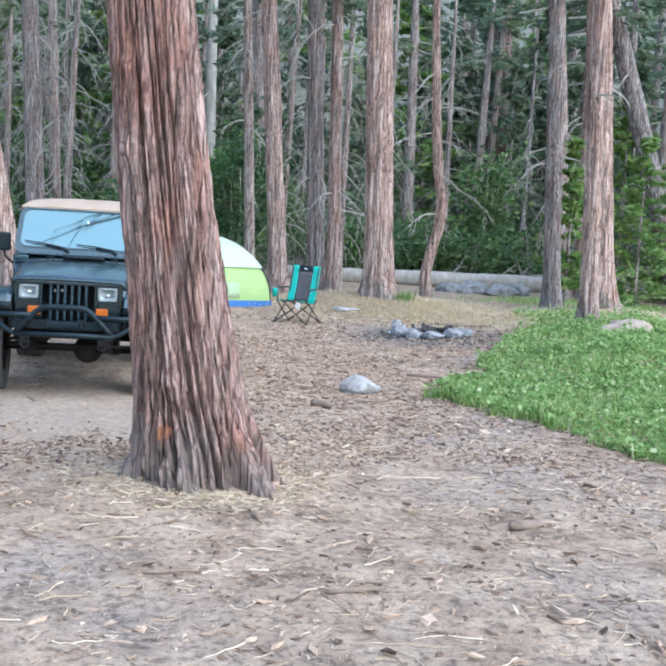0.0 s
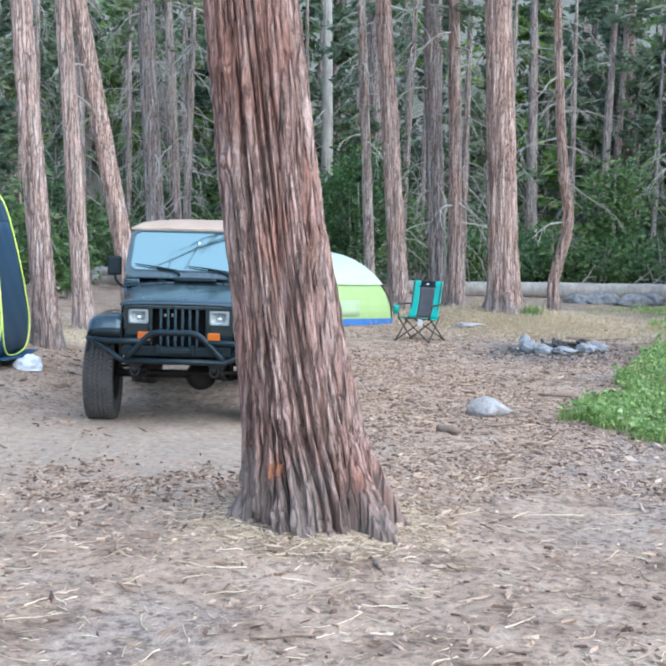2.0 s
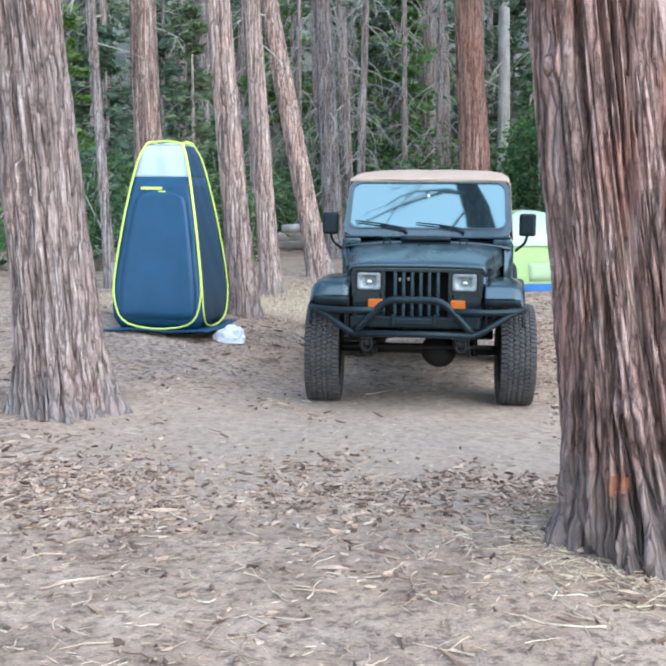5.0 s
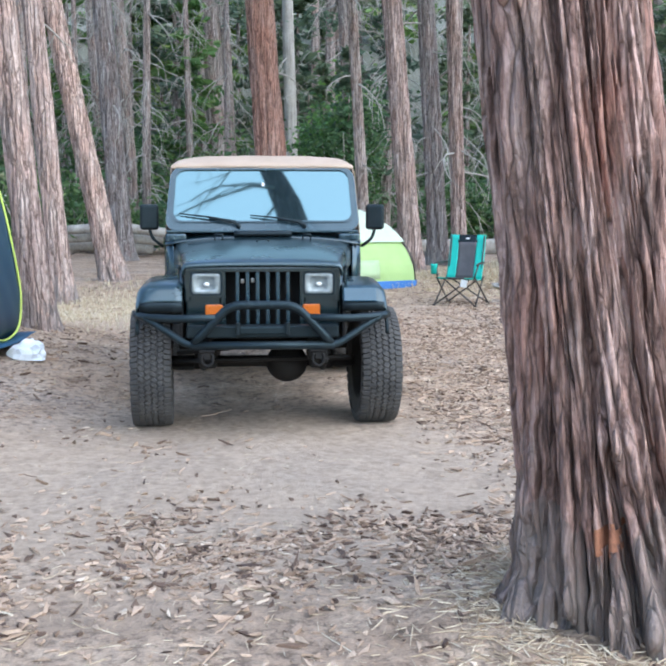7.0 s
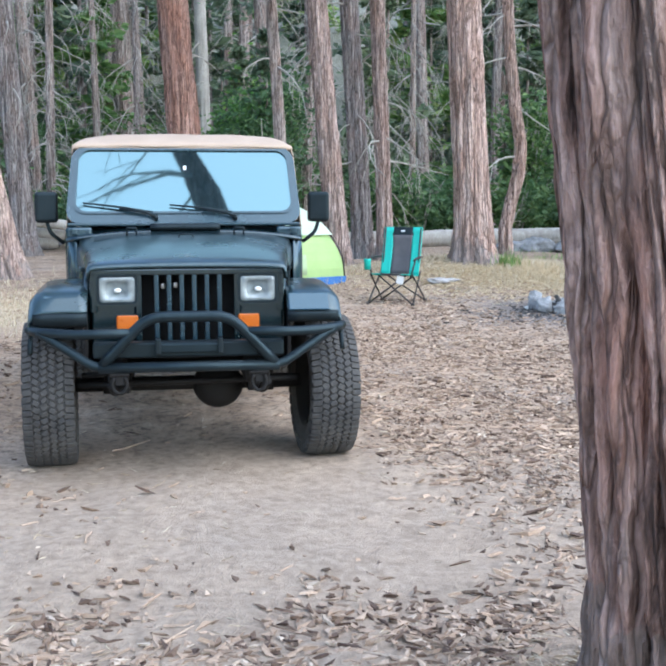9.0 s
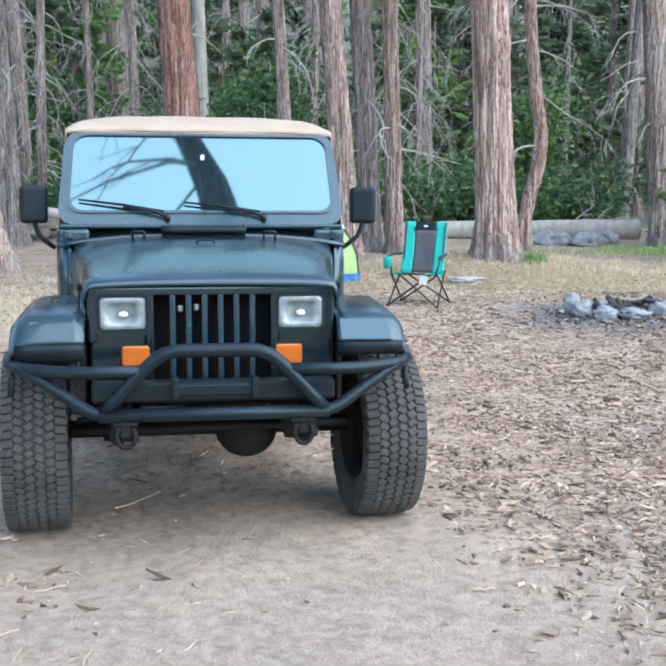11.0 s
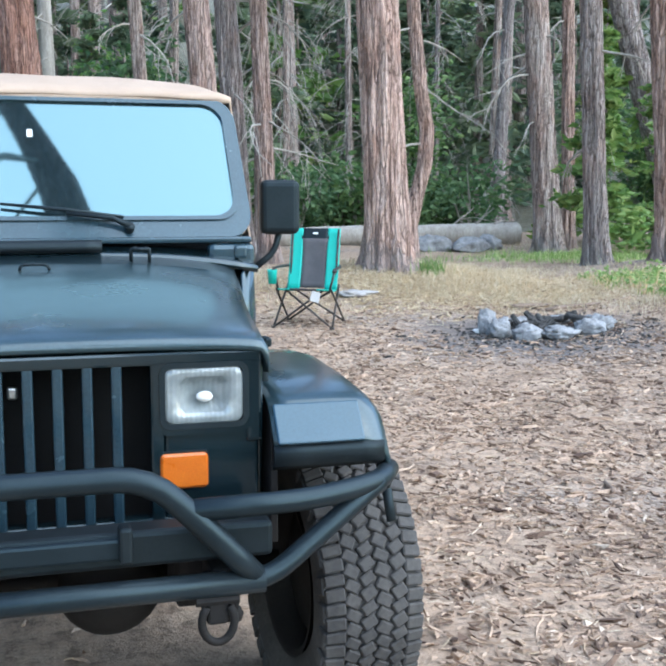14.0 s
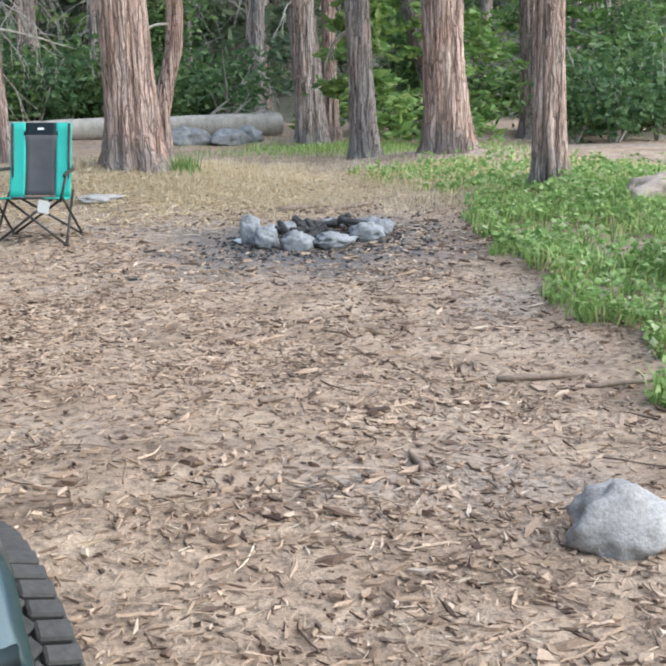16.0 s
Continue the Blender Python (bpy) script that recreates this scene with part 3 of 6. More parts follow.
def tree(x, y, r, lean=(-0.03, 0.0), top=18.0, flare=1.45, mat=M_PINE, label="", twigs=0, twig_z=(2.5, 8), twig_len=1.4, seed=1, crown=True,
         around=44, rows=60, furrow=0.10, spine=None, radii=None, knots=(), group="tall conifer trunks", name="conifer_tree", sink=0.12, scar=None):
    base = new(name)
    base.location = (x, y, hz(x, y) - sink)
    if spine is None:
        spine = [(lean[0] * z, lean[1] * z, z) for z in (0, 0.25, 0.7, 1.5, 5, 10, top)]
        radii = [r * flare * 1.05, r * (1 + (flare - 1) * 0.65), r * (1 + (flare - 1) * 0.25), r * 1.02, r * 0.93, r * 0.75, r * 0.3]
    trunk_mesh("trunk", spine, radii, mat, base, around, rows, furrow, seed, knots, scar)
    sp = np.array(spine, float)
    rng = random.Random(seed * 7 + 3)
    if twigs:
        bm = bmesh.new()
        for _ in range(twigs):
            z, a = rng.uniform(*twig_z), rng.uniform(0, 6.28)
            cx, cy = np.interp(z, sp[:, 2], sp[:, 0]), np.interp(z, sp[:, 2], sp[:, 1])
            rad = np.interp(z, sp[:, 2], radii) * 0.8
            twig(bm, (cx + math.cos(a) * rad, cy + math.sin(a) * rad, z), (math.cos(a), math.sin(a), rng.uniform(-0.35, 0.25)),
                 twig_len * rng.uniform(0.5, 1.3), 0.022 * rng.uniform(0.7, 1.4), rng, 0.35)
        tagged(finish(bm, "dead_branches", M_DEAD, base, True), kind="stuff")
    if crown:
        for part, data in zip(("boughs", "needles"), crown_data(seed % 3)):
            o = new(part, data)
            o.parent = base
            tagged(o, kind="stuff")
            o.location = (np.interp(11.0, sp[:, 2], sp[:, 0]), np.interp(11.0, sp[:, 2], sp[:, 1]), 0)
            o.rotation_euler = (0, 0, seed * 1.3)
    tagged(base, label or "tall straight conifer with furrowed grey-brown bark", "tree", group)
    return base


# the great cedar beside the track
tree(1.44, -3.60, 0.3, flare=1.6, mat=M_CEDAR, seed=5, around=320, rows=220, furrow=0.13, crown=False, name="cedar_tree", sink=0.05,
     spine=[(0, 0, 0), (-0.03, 0, 0.2), (-0.12, 0, 0.6), (-0.22, 0.0, 1.15), (-0.32, 0.0, 1.75), (-0.40, 0.01, 2.3), (-0.47, 0.02, 2.85), (-0.55, 0.03, 3.5), (-0.86, 0.06, 6.0), (-1.08, 0.08, 7.2), (-1.33, 0.1, 8.0), (-1.68, 0.12, 9.0), (-2.6, 0.2, 13), (-3.0, 0.2, 17)],
     radii=[0.49, 0.43, 0.37, 0.325, 0.305, 0.295, 0.285, 0.275, 0.24, 0.205, 0.155, 0.13, 0.1, 0.05],
     scar=(4.03, 0.40), knots=((4.35, 0.72, 0.09, 0.045), (4.6, 0.60, 0.05, 0.03), (4.0, 2.75, 0.06, 0.03), (3.9, 2.2, 0.06, 0.03)),
     label="large leaning cedar with deeply furrowed reddish bark", twigs=7, twig_z=(5, 9), twig_len=2.6)
tree(-2.66, -0.72, 0.30, flare=1.45, mat=M_PALE, seed=8, lean=(-0.10, 0.0), around=200, rows=140, furrow=0.12, name="cedar_tree", crown=False,
     label="thick cedar with peeling pinkish grey bark", twigs=5, twig_z=(5, 9), twig_len=2.2)

# the stand behind the clearing: x, y, radius, lean, bark, twigs, seed
STAND = (
    (-2.42, 4.35, 0.155, -0.085, M_PALE, 3, 11), (-3.05, 9.1, 0.16, -0.075, M_PALE, 3, 12), (-2.70, 12.2, 0.20, -0.20, M_PALE, 4, 13),
    (-3.65, 20.6, 0.27, -0.06, M_PINE, 6, 14), (-4.2, 28.0, 0.2, -0.05, M_PINE, 26, 15), (-5.4, 30.0, 0.2, -0.05, M_PINE, 26, 16),
    (-5.6, 10.6, 0.26, -0.03, M_CEDAR, 5, 17), (-6.1, 9.7, 0.09, -0.06, M_PINE, 8, 18), (0.33, 17.7, 0.36, -0.07, M_RED, 2, 19),
    (-1.58, 32.8, 0.38, -0.04, M_PINE, 10, 20), (2.97, 27.4, 0.22, -0.06, M_PINE, 22, 22),
    (2.88, 13.5, 0.20, -0.085, M_CEDAR, 6, 23), (2.35, 17.5, 0.13, -0.06, M_PINE, 10, 24), (4.17, 18.3, 0.23, -0.06, M_PINE, 14, 25),
    (4.55, 17.6, 0.17, -0.04, M_CEDAR, 12, 26), (4.88, 11.5, 0.29, -0.06, M_CEDAR, 3, 27), (16.4, 47.0, 0.44, -0.01, M_CEDAR, 8, 28),
    (9.3, 13.6, 0.19, -0.06, M_PINE, 8, 29), (10.0, 12.3, 0.30, -0.085, M_CEDAR, 3, 30), (8.13, 7.75, 0.15, -0.045, M_CEDAR, 2, 31),
    (11.33, 19.2, 0.29, -0.09, M_PINE, 8, 32), (15.5, 20.2, 0.33, -0.34, M_PINE, 3, 33), (17.2, 19.0, 0.36, -0.08, M_PINE, 3, 34),
    (18.8, 37.8, 0.34, 0.0, M_PINE, 5, 35), (23.2, 56.0, 0.42, -0.02, M_PINE, 8, 36), (12.0, 19.6, 0.15, -0.03, M_CEDAR, 5, 37),
)
for x, y, r, lean, bark, n, seed in STAND:
    bark = M_PINK if bark is M_CEDAR else bark
    tree(x, y, r, (lean, 0.01), 19, 1.5, bark, seed=seed, twigs=n, twig_len=1.2 if n < 12 else 1.9, twig_z=(2.0, 9) if n > 7 else (3.5, 9),
         label={M_PALE: "slender leaning cedar with pale pinkish grey bark", M_PINK: "tall cedar with furrowed pinkish brown bark", M_RED: "tall conifer with smooth red-brown bark"}.get(bark, "tall conifer with grey-brown bark and dead twigs"))

# the crooked young tree by the fallen log
tree(6.63, 15.4, 0.13, spine=[(0, 0, 0), (0.0, 0, 0.3), (-0.04, 0, 0.8), (0.06, 0, 1.3), (0.22, 0, 1.9), (0.26, 0, 2.5), (0.12, 0, 3.3), (0.0, 0, 4.3), (-0.2, 0, 7), (-0.3, 0, 12)],
     radii=[0.18, 0.16, 0.14, 0.135, 0.14, 0.13, 0.125, 0.12, 0.09, 0.03], mat=M_PINK, twigs=14, twig_z=(2, 8), seed=41,
     label="crooked young conifer with a bowed trunk", crown=False)
# bleached snag behind the red tree
tree(1.01, 32.0, 0.24, (-0.02, 0), 14, 1.3, M_DEAD, seed=42, twigs=8, crown=False, label="dead bleached snag without bark", name="dead_snag")

# thin grey trunks in the distance
rng = random.Random(12)
far_tree = None
for i in range(72):
    a = rng.uniform(-0.62, 0.72)
    d = rng.uniform(36, 62)
    x, y = d * math.sin(a), d * math.cos(a) - 4
    if far_tree is None or i % 6 == 0:
        far_tree = tree(x, y, rng.uniform(0.16, 0.3), (rng.uniform(-0.06, 0.03), 0), 19, 1.2, M_PINE, twigs=9, twig_z=(1.5, 9), twig_len=2.0,
                        seed=60 + i, around=14, rows=14, crown=(i % 2 == 0), label="distant bare grey conifer trunk with dead twigs", group="distant trunks")
    else:
        copy_thing(far_tree, pose(x, y, hz(x, y) - 0.2, 0, 0, rng.uniform(0, 360)))


# dead standing conifers, bare but for their drooping grey branches
def dead_conifer(x, y, r, seed):
    base = new("dead_conifer")
    base.location = (x, y, hz(x, y) - 0.1)
    rg = random.Random(seed)
    lean = rg.uniform(-0.05, 0.0)
    trunk_mesh("trunk", [(lean * z, 0, z) for z in (0, 0.3, 1, 3, 6, 10, 15)], [r * k for k in (1.4, 1.2, 1.05, 0.95, 0.8, 0.55, 0.15)], M_PINE, base, 18, 24, 0.08, seed)
    bm = bmesh.new()
    for _ in range(44):
        z, a = rg.uniform(1.2, 9.5), rg.uniform(0, 6.28)
        twig(bm, (lean * z + math.cos(a) * r * 0.6, math.sin(a) * r * 0.6, z), (math.cos(a), math.sin(a), rg.uniform(-0.5, 0.1)), rg.uniform(0.7, 2.1), 0.017 * rg.uniform(0.7, 1.3), rg, 0.75, 3, 3)
    tagged(finish(bm, "dead_branches", M_DEAD, base, True), kind="stuff")
    tagged(base, "dead standing conifer with drooping bare grey branches", "tree", "dead conifers")
    return base


dead = [dead_conifer(-4.6, 26.0, 0.13, 301), dead_conifer(5.0, 20.6, 0.11, 302)]
rng = random.Random(88)
for k, (x, y) in enumerate(((-3.5, 24.6), (-5.9, 27.5), (-6.9, 25.2), (-8.8, 26.5), (3.3, 22.4), (-1.1, 25.0), (-2.5, 30.0), (7.4, 28.0), (0.2, 33.0), (4.6, 31.0), (10.4, 31.5), (14.0, 33.0), (-10.5, 22.0), (20.5, 31.0))):
    copy_thing(dead[k % 2], pose(x, y, hz(x, y) - 0.1, 0, 0, rng.uniform(0, 360)))

# ---------------------------------------------------------------- undergrowth


def shrub(seed, mat, spread=1.0, tall=1.6, count=950, leaf=0.135, label="", lean=0.5):
    rng = random.Random(seed)
    base = new("shrub")
    bm, cs = bmesh.new(), []
    for _ in range(11):
        a, k = rng.uniform(0, 6.28), rng.uniform(0.3, 1.0)
        tip = Vector((math.cos(a) * spread * k * lean, math.sin(a) * spread * k * lean, tall * rng.uniform(0.45, 1.0)))
        mid = tip * 0.5 + Vector((rng.uniform(-0.1, 0.1), rng.uniform(-0.1, 0.1), 0.15))
        add_tube(bm, [(0, 0, -0.1), mid, tip], [0.03, 0.018, 0.006], 5, False)
        for u in (0.45, 0.7, 0.95):
            cs.append((tip.x * u * 1.15 + rng.uniform(-0.2, 0.2), tip.y * u * 1.15 + rng.uniform(-0.2, 0.2), tip.z * u, rng.uniform(0.5, 1.0)))
    tagged(finish(bm, "stems", M_DEAD, base), kind="stuff")
    tagged(leaf_cloud("leaves", mat, cs, (0.42 * spread, 0.42 * spread, 0.34 * tall / 1.6), count, leaf, seed, base), kind="stuff")
    tagged(base, label or "dense dark green leafy shrub", "shrub", "undergrowth shrubs")
    return base


def young_conifer(seed, tall=4.5, spread=1.2, count=1150, mat=None):
    rng = random.Random(seed)
    base = new("young_conifer")
    bm, cs = bmesh.new(), []
    add_tube(bm, [(0, 0, -0.1), (0.03, 0, tall * 0.5), (0, 0, tall)], [0.05, 0.035, 0.008], 7, False)
    for _ in range(46):
        z = tall * rng.uniform(0.08, 0.97)
        ln = spread * (1.05 - z / tall) * rng.uniform(0.6, 1.1)
        a = rng.uniform(0, 6.28)
        tip = Vector((math.cos(a) * ln, math.sin(a) * ln, z - 0.12 * ln))
        add_tube(bm, [(0, 0, z), tip], [0.012, 0.004], 4, False)
        cs += [(tip.x * u, tip.y * u, z - 0.12 * ln * u, 0.35 + 0.5 * ln / spread) for u in (0.35, 0.65, 0.95)]
    tagged(finish(bm, "stem", M_PINE, base), kind="stuff")
    tagged(leaf_cloud("needles", mat or M_LEAF_D, cs, (0.26, 0.26, 0.13), count, 0.22, seed, base, 0.35, 2.4), kind="stuff")
    tagged(base, "young conifer with soft green foliage", "conifer", "young conifers")
    return base


def place_copies(makers, spots):
    made = {}
    for kind, x, y, turn, size in spots:
        if kind not in made:
            ob = made[kind] = makers[kind]()
        else:
            ob = copy_thing(made[kind], pose(0, 0, 0))
        ob.location, ob.rotation_euler, ob.scale = (x, y, hz(x, y) - 0.05), (0, 0, turn), (size, size, size)


rng = random.Random(31)
spots = []
for i in range(62):
    a, d = rng.uniform(-0.6, 0.78), rng.uniform(23, 34)
    spots.append((rng.choice("abcb"), d * math.sin(a), d * math.cos(a) - 3, rng.uniform(0, 6.28), rng.uniform(1.0, 2.0)))
for i in range(96):
    a, d = rng.uniform(-0.6, 0.8), rng.uniform(33, 66)
    spots.append((rng.choice("abdddde"), d * math.sin(a), d * math.cos(a) - 3, rng.uniform(0, 6.28), rng.uniform(1.5, 3.0)))
for i in range(34):
    a, d = rng.uniform(-0.5, 0.7), rng.uniform(50, 84)
    spots.append((rng.choice("dde"), d * math.sin(a), d * math.cos(a) - 3, rng.uniform(0, 6.28), rng.uniform(2.2, 3.4)))
spots += [("f", 1.5, 21.6, 0.3, 1.0), ("f", 2.1, 22.6, 1.9, 1.15), ("c", 1.9, 20.5, 0.3, 1.5), ("c", 2.3, 21.5, 2.0, 1.9), ("d", 1.6, 22.5, 1.0, 1.2), ("d", 2.2, 21.0, 2.0, 1.25), ("a", 7.6, 26.0, 0.5, 1.3), ("a", 8.6, 26.5, 1.5, 1.4),
          ("b", 10.2, 26.0, 0.2, 1.5), ("b", 7.0, 25.5, 0.9, 1.5), ("a", 6.0, 25.2, 2.9, 1.4), ("a", 9.0, 25.8, 2.2, 1.6), ("b", 5.0, 25.6, 2.0, 1.7), ("b", 12.5, 26.5, 2.0, 1.7),
          ("b", -7.0, 13.0, 1.0, 1.3), ("a", -8.4, 14.0, 0.1, 1.7), ("a", -6.8, 15.5, 0.7, 1.6), ("b", -9.6, 12.0, 2.7, 1.6), ("a", -5.2, 16.5, 0.9, 1.3), ("b", -10.5, 16, 0.2, 2.0),
          ("d", -8.8, 17.0, 0.2, 1.3), ("d", -7.2, 19.0, 1.2, 1.5), ("e", -11, 20.0, 2.0, 1.4), ("e", 12.6, 16.8, 2.0, 0.95), ("e", 14.2, 18.0, 1.0, 1.1), ("e", 16.5, 22.0, 0.6, 1.3),
          ("e", 13.6, 21.0, 0.1, 1.3), ("d", 15.0, 24.0, 0.4, 1.5), ("e", 19.5, 21.0, 2.4, 1.4), ("a", 18.0, 17.0, 0.7, 1.5), ("e", 21.0, 18.0, 0.3, 1.4), ("a", 13.5, 14.5, 0.3, 0.7)]
spots = [p for p in spots if not (2.4 < p[1] < 15 and p[2] < 25.0 and p[0] in "abc")]
place_copies({"a": lambda: shrub(1, M_LEAF), "b": lambda: shrub(2, M_LEAF, 1.3, 1.3), "c": lambda: shrub(3, M_LEAF, 0.9, 2.6, 2400, 0.10),
              "d": lambda: young_conifer(4), "f": lambda: shrub(6, M_LEAF_G, 1.2, 4.6, 5200, 0.13, "tall bright green broad-leaved shrub"), "e": lambda: young_conifer(5, 5.0, 1.5, 1700, M_LEAF_Y)}, spots)

# ---------------------------------------------------------------- the car


def rounded(w, h, r, n=6):
    """A rounded rectangle in x and z."""
    pts = []
    for cx, cz, a0 in ((w / 2 - r, h / 2 - r, 0), (-w / 2 + r, h / 2 - r, 90), (-w / 2 + r, -h / 2 + r, 180), (w / 2 - r, -h / 2 + r, 270)):
        pts += [(cx + r * math.cos(radians(a0 + 90 * k / n)), cz + r * math.sin(radians(a0 + 90 * k / n))) for k in range(n + 1)]
    return pts


def plate(name, at, w, h, r, depth, mat, parent, bevel=0.004, tilt=0.0):
    """A rounded slab that faces -y."""
    pts = rounded(w, h, r)
    inner = rounded(w - 2 * bevel, h - 2 * bevel, max(r - bevel, 0.002))
    rows = [[(x, depth, z) for x, z in pts], [(x, bevel, z) for x, z in pts], [(x, 0, z) for x, z in inner]]
    n = len(pts)
    verts = [p for row in rows for p in row]
    faces = [(i * n + k, i * n + (k + 1) % n, (i + 1) * n + (k + 1) % n, (i + 1) * n + k) for i in range(2) for k in range(n)]
    faces += [tuple(range(2 * n, 3 * n)), tuple(range(n))[::-1]]
    ob = mesh(name, verts, faces, mat, parent)
    ob.matrix_local = pose(*at, tilt, 0, 0)
    return ob


def ring(name, at, w, h, r, border, depth, mat, parent, tilt=0.0):
    """A rounded frame that faces -y."""
    outer, inner = rounded(w, h, r), rounded(w - 2 * border, h - 2 * border, max(r - border, 0.004))
    n = len(outer)
    rows = [[(x, depth, z) for x, z in outer], [(x, 0, z) for x, z in outer], [(x, 0, z) for x, z in inner], [(x, depth, z) for x, z in inner]]
    verts = [p for row in rows for p in row]
    faces = [(i * n + k, i * n + (k + 1) % n, ((i + 1) % 4) * n + (k + 1) % n, ((i + 1) % 4) * n + k) for i in range(4) for k in range(n)]
    ob = mesh(name, verts, faces, mat, parent)
    ob.matrix_local = pose(*at, tilt, 0, 0)
    return ob


def wheel(parent, x, y, steer, spare=False, drop=0.0):
    """An off-road wheel: tyre with blocks of tread, and a dark steel rim."""
    R, W = 0.425, 0.272
    hub = new("wheel")
    hub.parent = parent
    prof = [(0.235, -0.40 * W), (0.30, -0.5 * W), (0.36, -0.5 * W), (0.395, -0.47 * W), (0.408, -0.40 * W), (0.41, -0.2 * W), (0.41, 0.2 * W), (0.408, 0.40 * W), (0.395, 0.47 * W), (0.36, 0.5 * W), (0.30, 0.5 * W), (0.235, 0.40 * W)]
    n = 64
    rows = [[(px, r * math.cos(2 * math.pi * k / n), r * math.sin(2 * math.pi * k / n)) for r, px in prof] for k in range(n + 1)]
    loft("tyre", rows, M_TYRE, hub)
    bm = bmesh.new()
    lugs = 68
    for k in range(lugs):
        for lane, (px, wx, phase, skew) in enumerate(((-0.41, 0.17, 0.0, 6), (-0.245, 0.13, 0.5, -30), (-0.08, 0.13, 0.1, 30), (0.08, 0.13, 0.65, -30), (0.245, 0.13, 0.2, 30), (0.41, 0.17, 0.6, -6))):
            a = 360 * (k + phase) / lugs
            m = pose(0, 0, 0, a) @ pose(px * W, 0, 0.413 if abs(px) < 0.3 else 0.408, 0, (14 if px > 0.3 else -14 if px < -0.3 else 0), skew)
            add_box(bm, m, (wx * 1.16 * W, 0.034 if k % 2 else 0.030, 0.022), 0.004, 1)
        if k % 2 == 0:
            for s in (-1, 1):
                a = 360 * (k + 0.4) / lugs
                add_box(bm, pose(0, 0, 0, a) @ pose(s * 0.49 * W, 0, 0.375, 0, 0, 0), (0.02, 0.05, 0.045), 0.004, 1)
    finish(bm, "tread", M_TYRE, hub)
    rim = [[(px, r * math.cos(2 * math.pi * k / 40), r * math.sin(2 * math.pi * k / 40)) for r, px in ((0.245, -0.125), (0.225, -0.12), (0.205, -0.06), (0.205, 0.04), (0.12, 0.055), (0.06, 0.075), (0.0, 0.075))] for k in range(41)]
    loft("rim", rim, M_CHASSIS, hub)
    rim2 = [[(-px, r * math.cos(2 * math.pi * k / 40), r * math.sin(2 * math.pi * k / 40)) for r, px in ((0.245, -0.125), (0.225, -0.12), (0.205, -0.06), (0.19, 0.05), (0.08, 0.06), (0.0, 0.06))] for k in range(41)]
    loft("brake_drum", rim2, M_CHASSIS, hub)
    hub.matrix_local = pose(x, y, R - 0.012 - drop if not spare else 1.05, 0, 0, steer)
    return hub


def hood_row(y, half, z_side, z_mid, roll):
    """One cross-section of the bonnet, from side to side."""
    pts = []
    for k in range(25):
        u = k / 12 - 1
        e = abs(u)
        x = half * math.sin(u * math.pi / 2) if e < 1 else half * u
        drop = (z_mid - z_side) * (e ** 2.2) + roll * max(0, (e - 0.82) / 0.18) ** 2
        pts.append((x, y, z_mid - drop))
    return pts


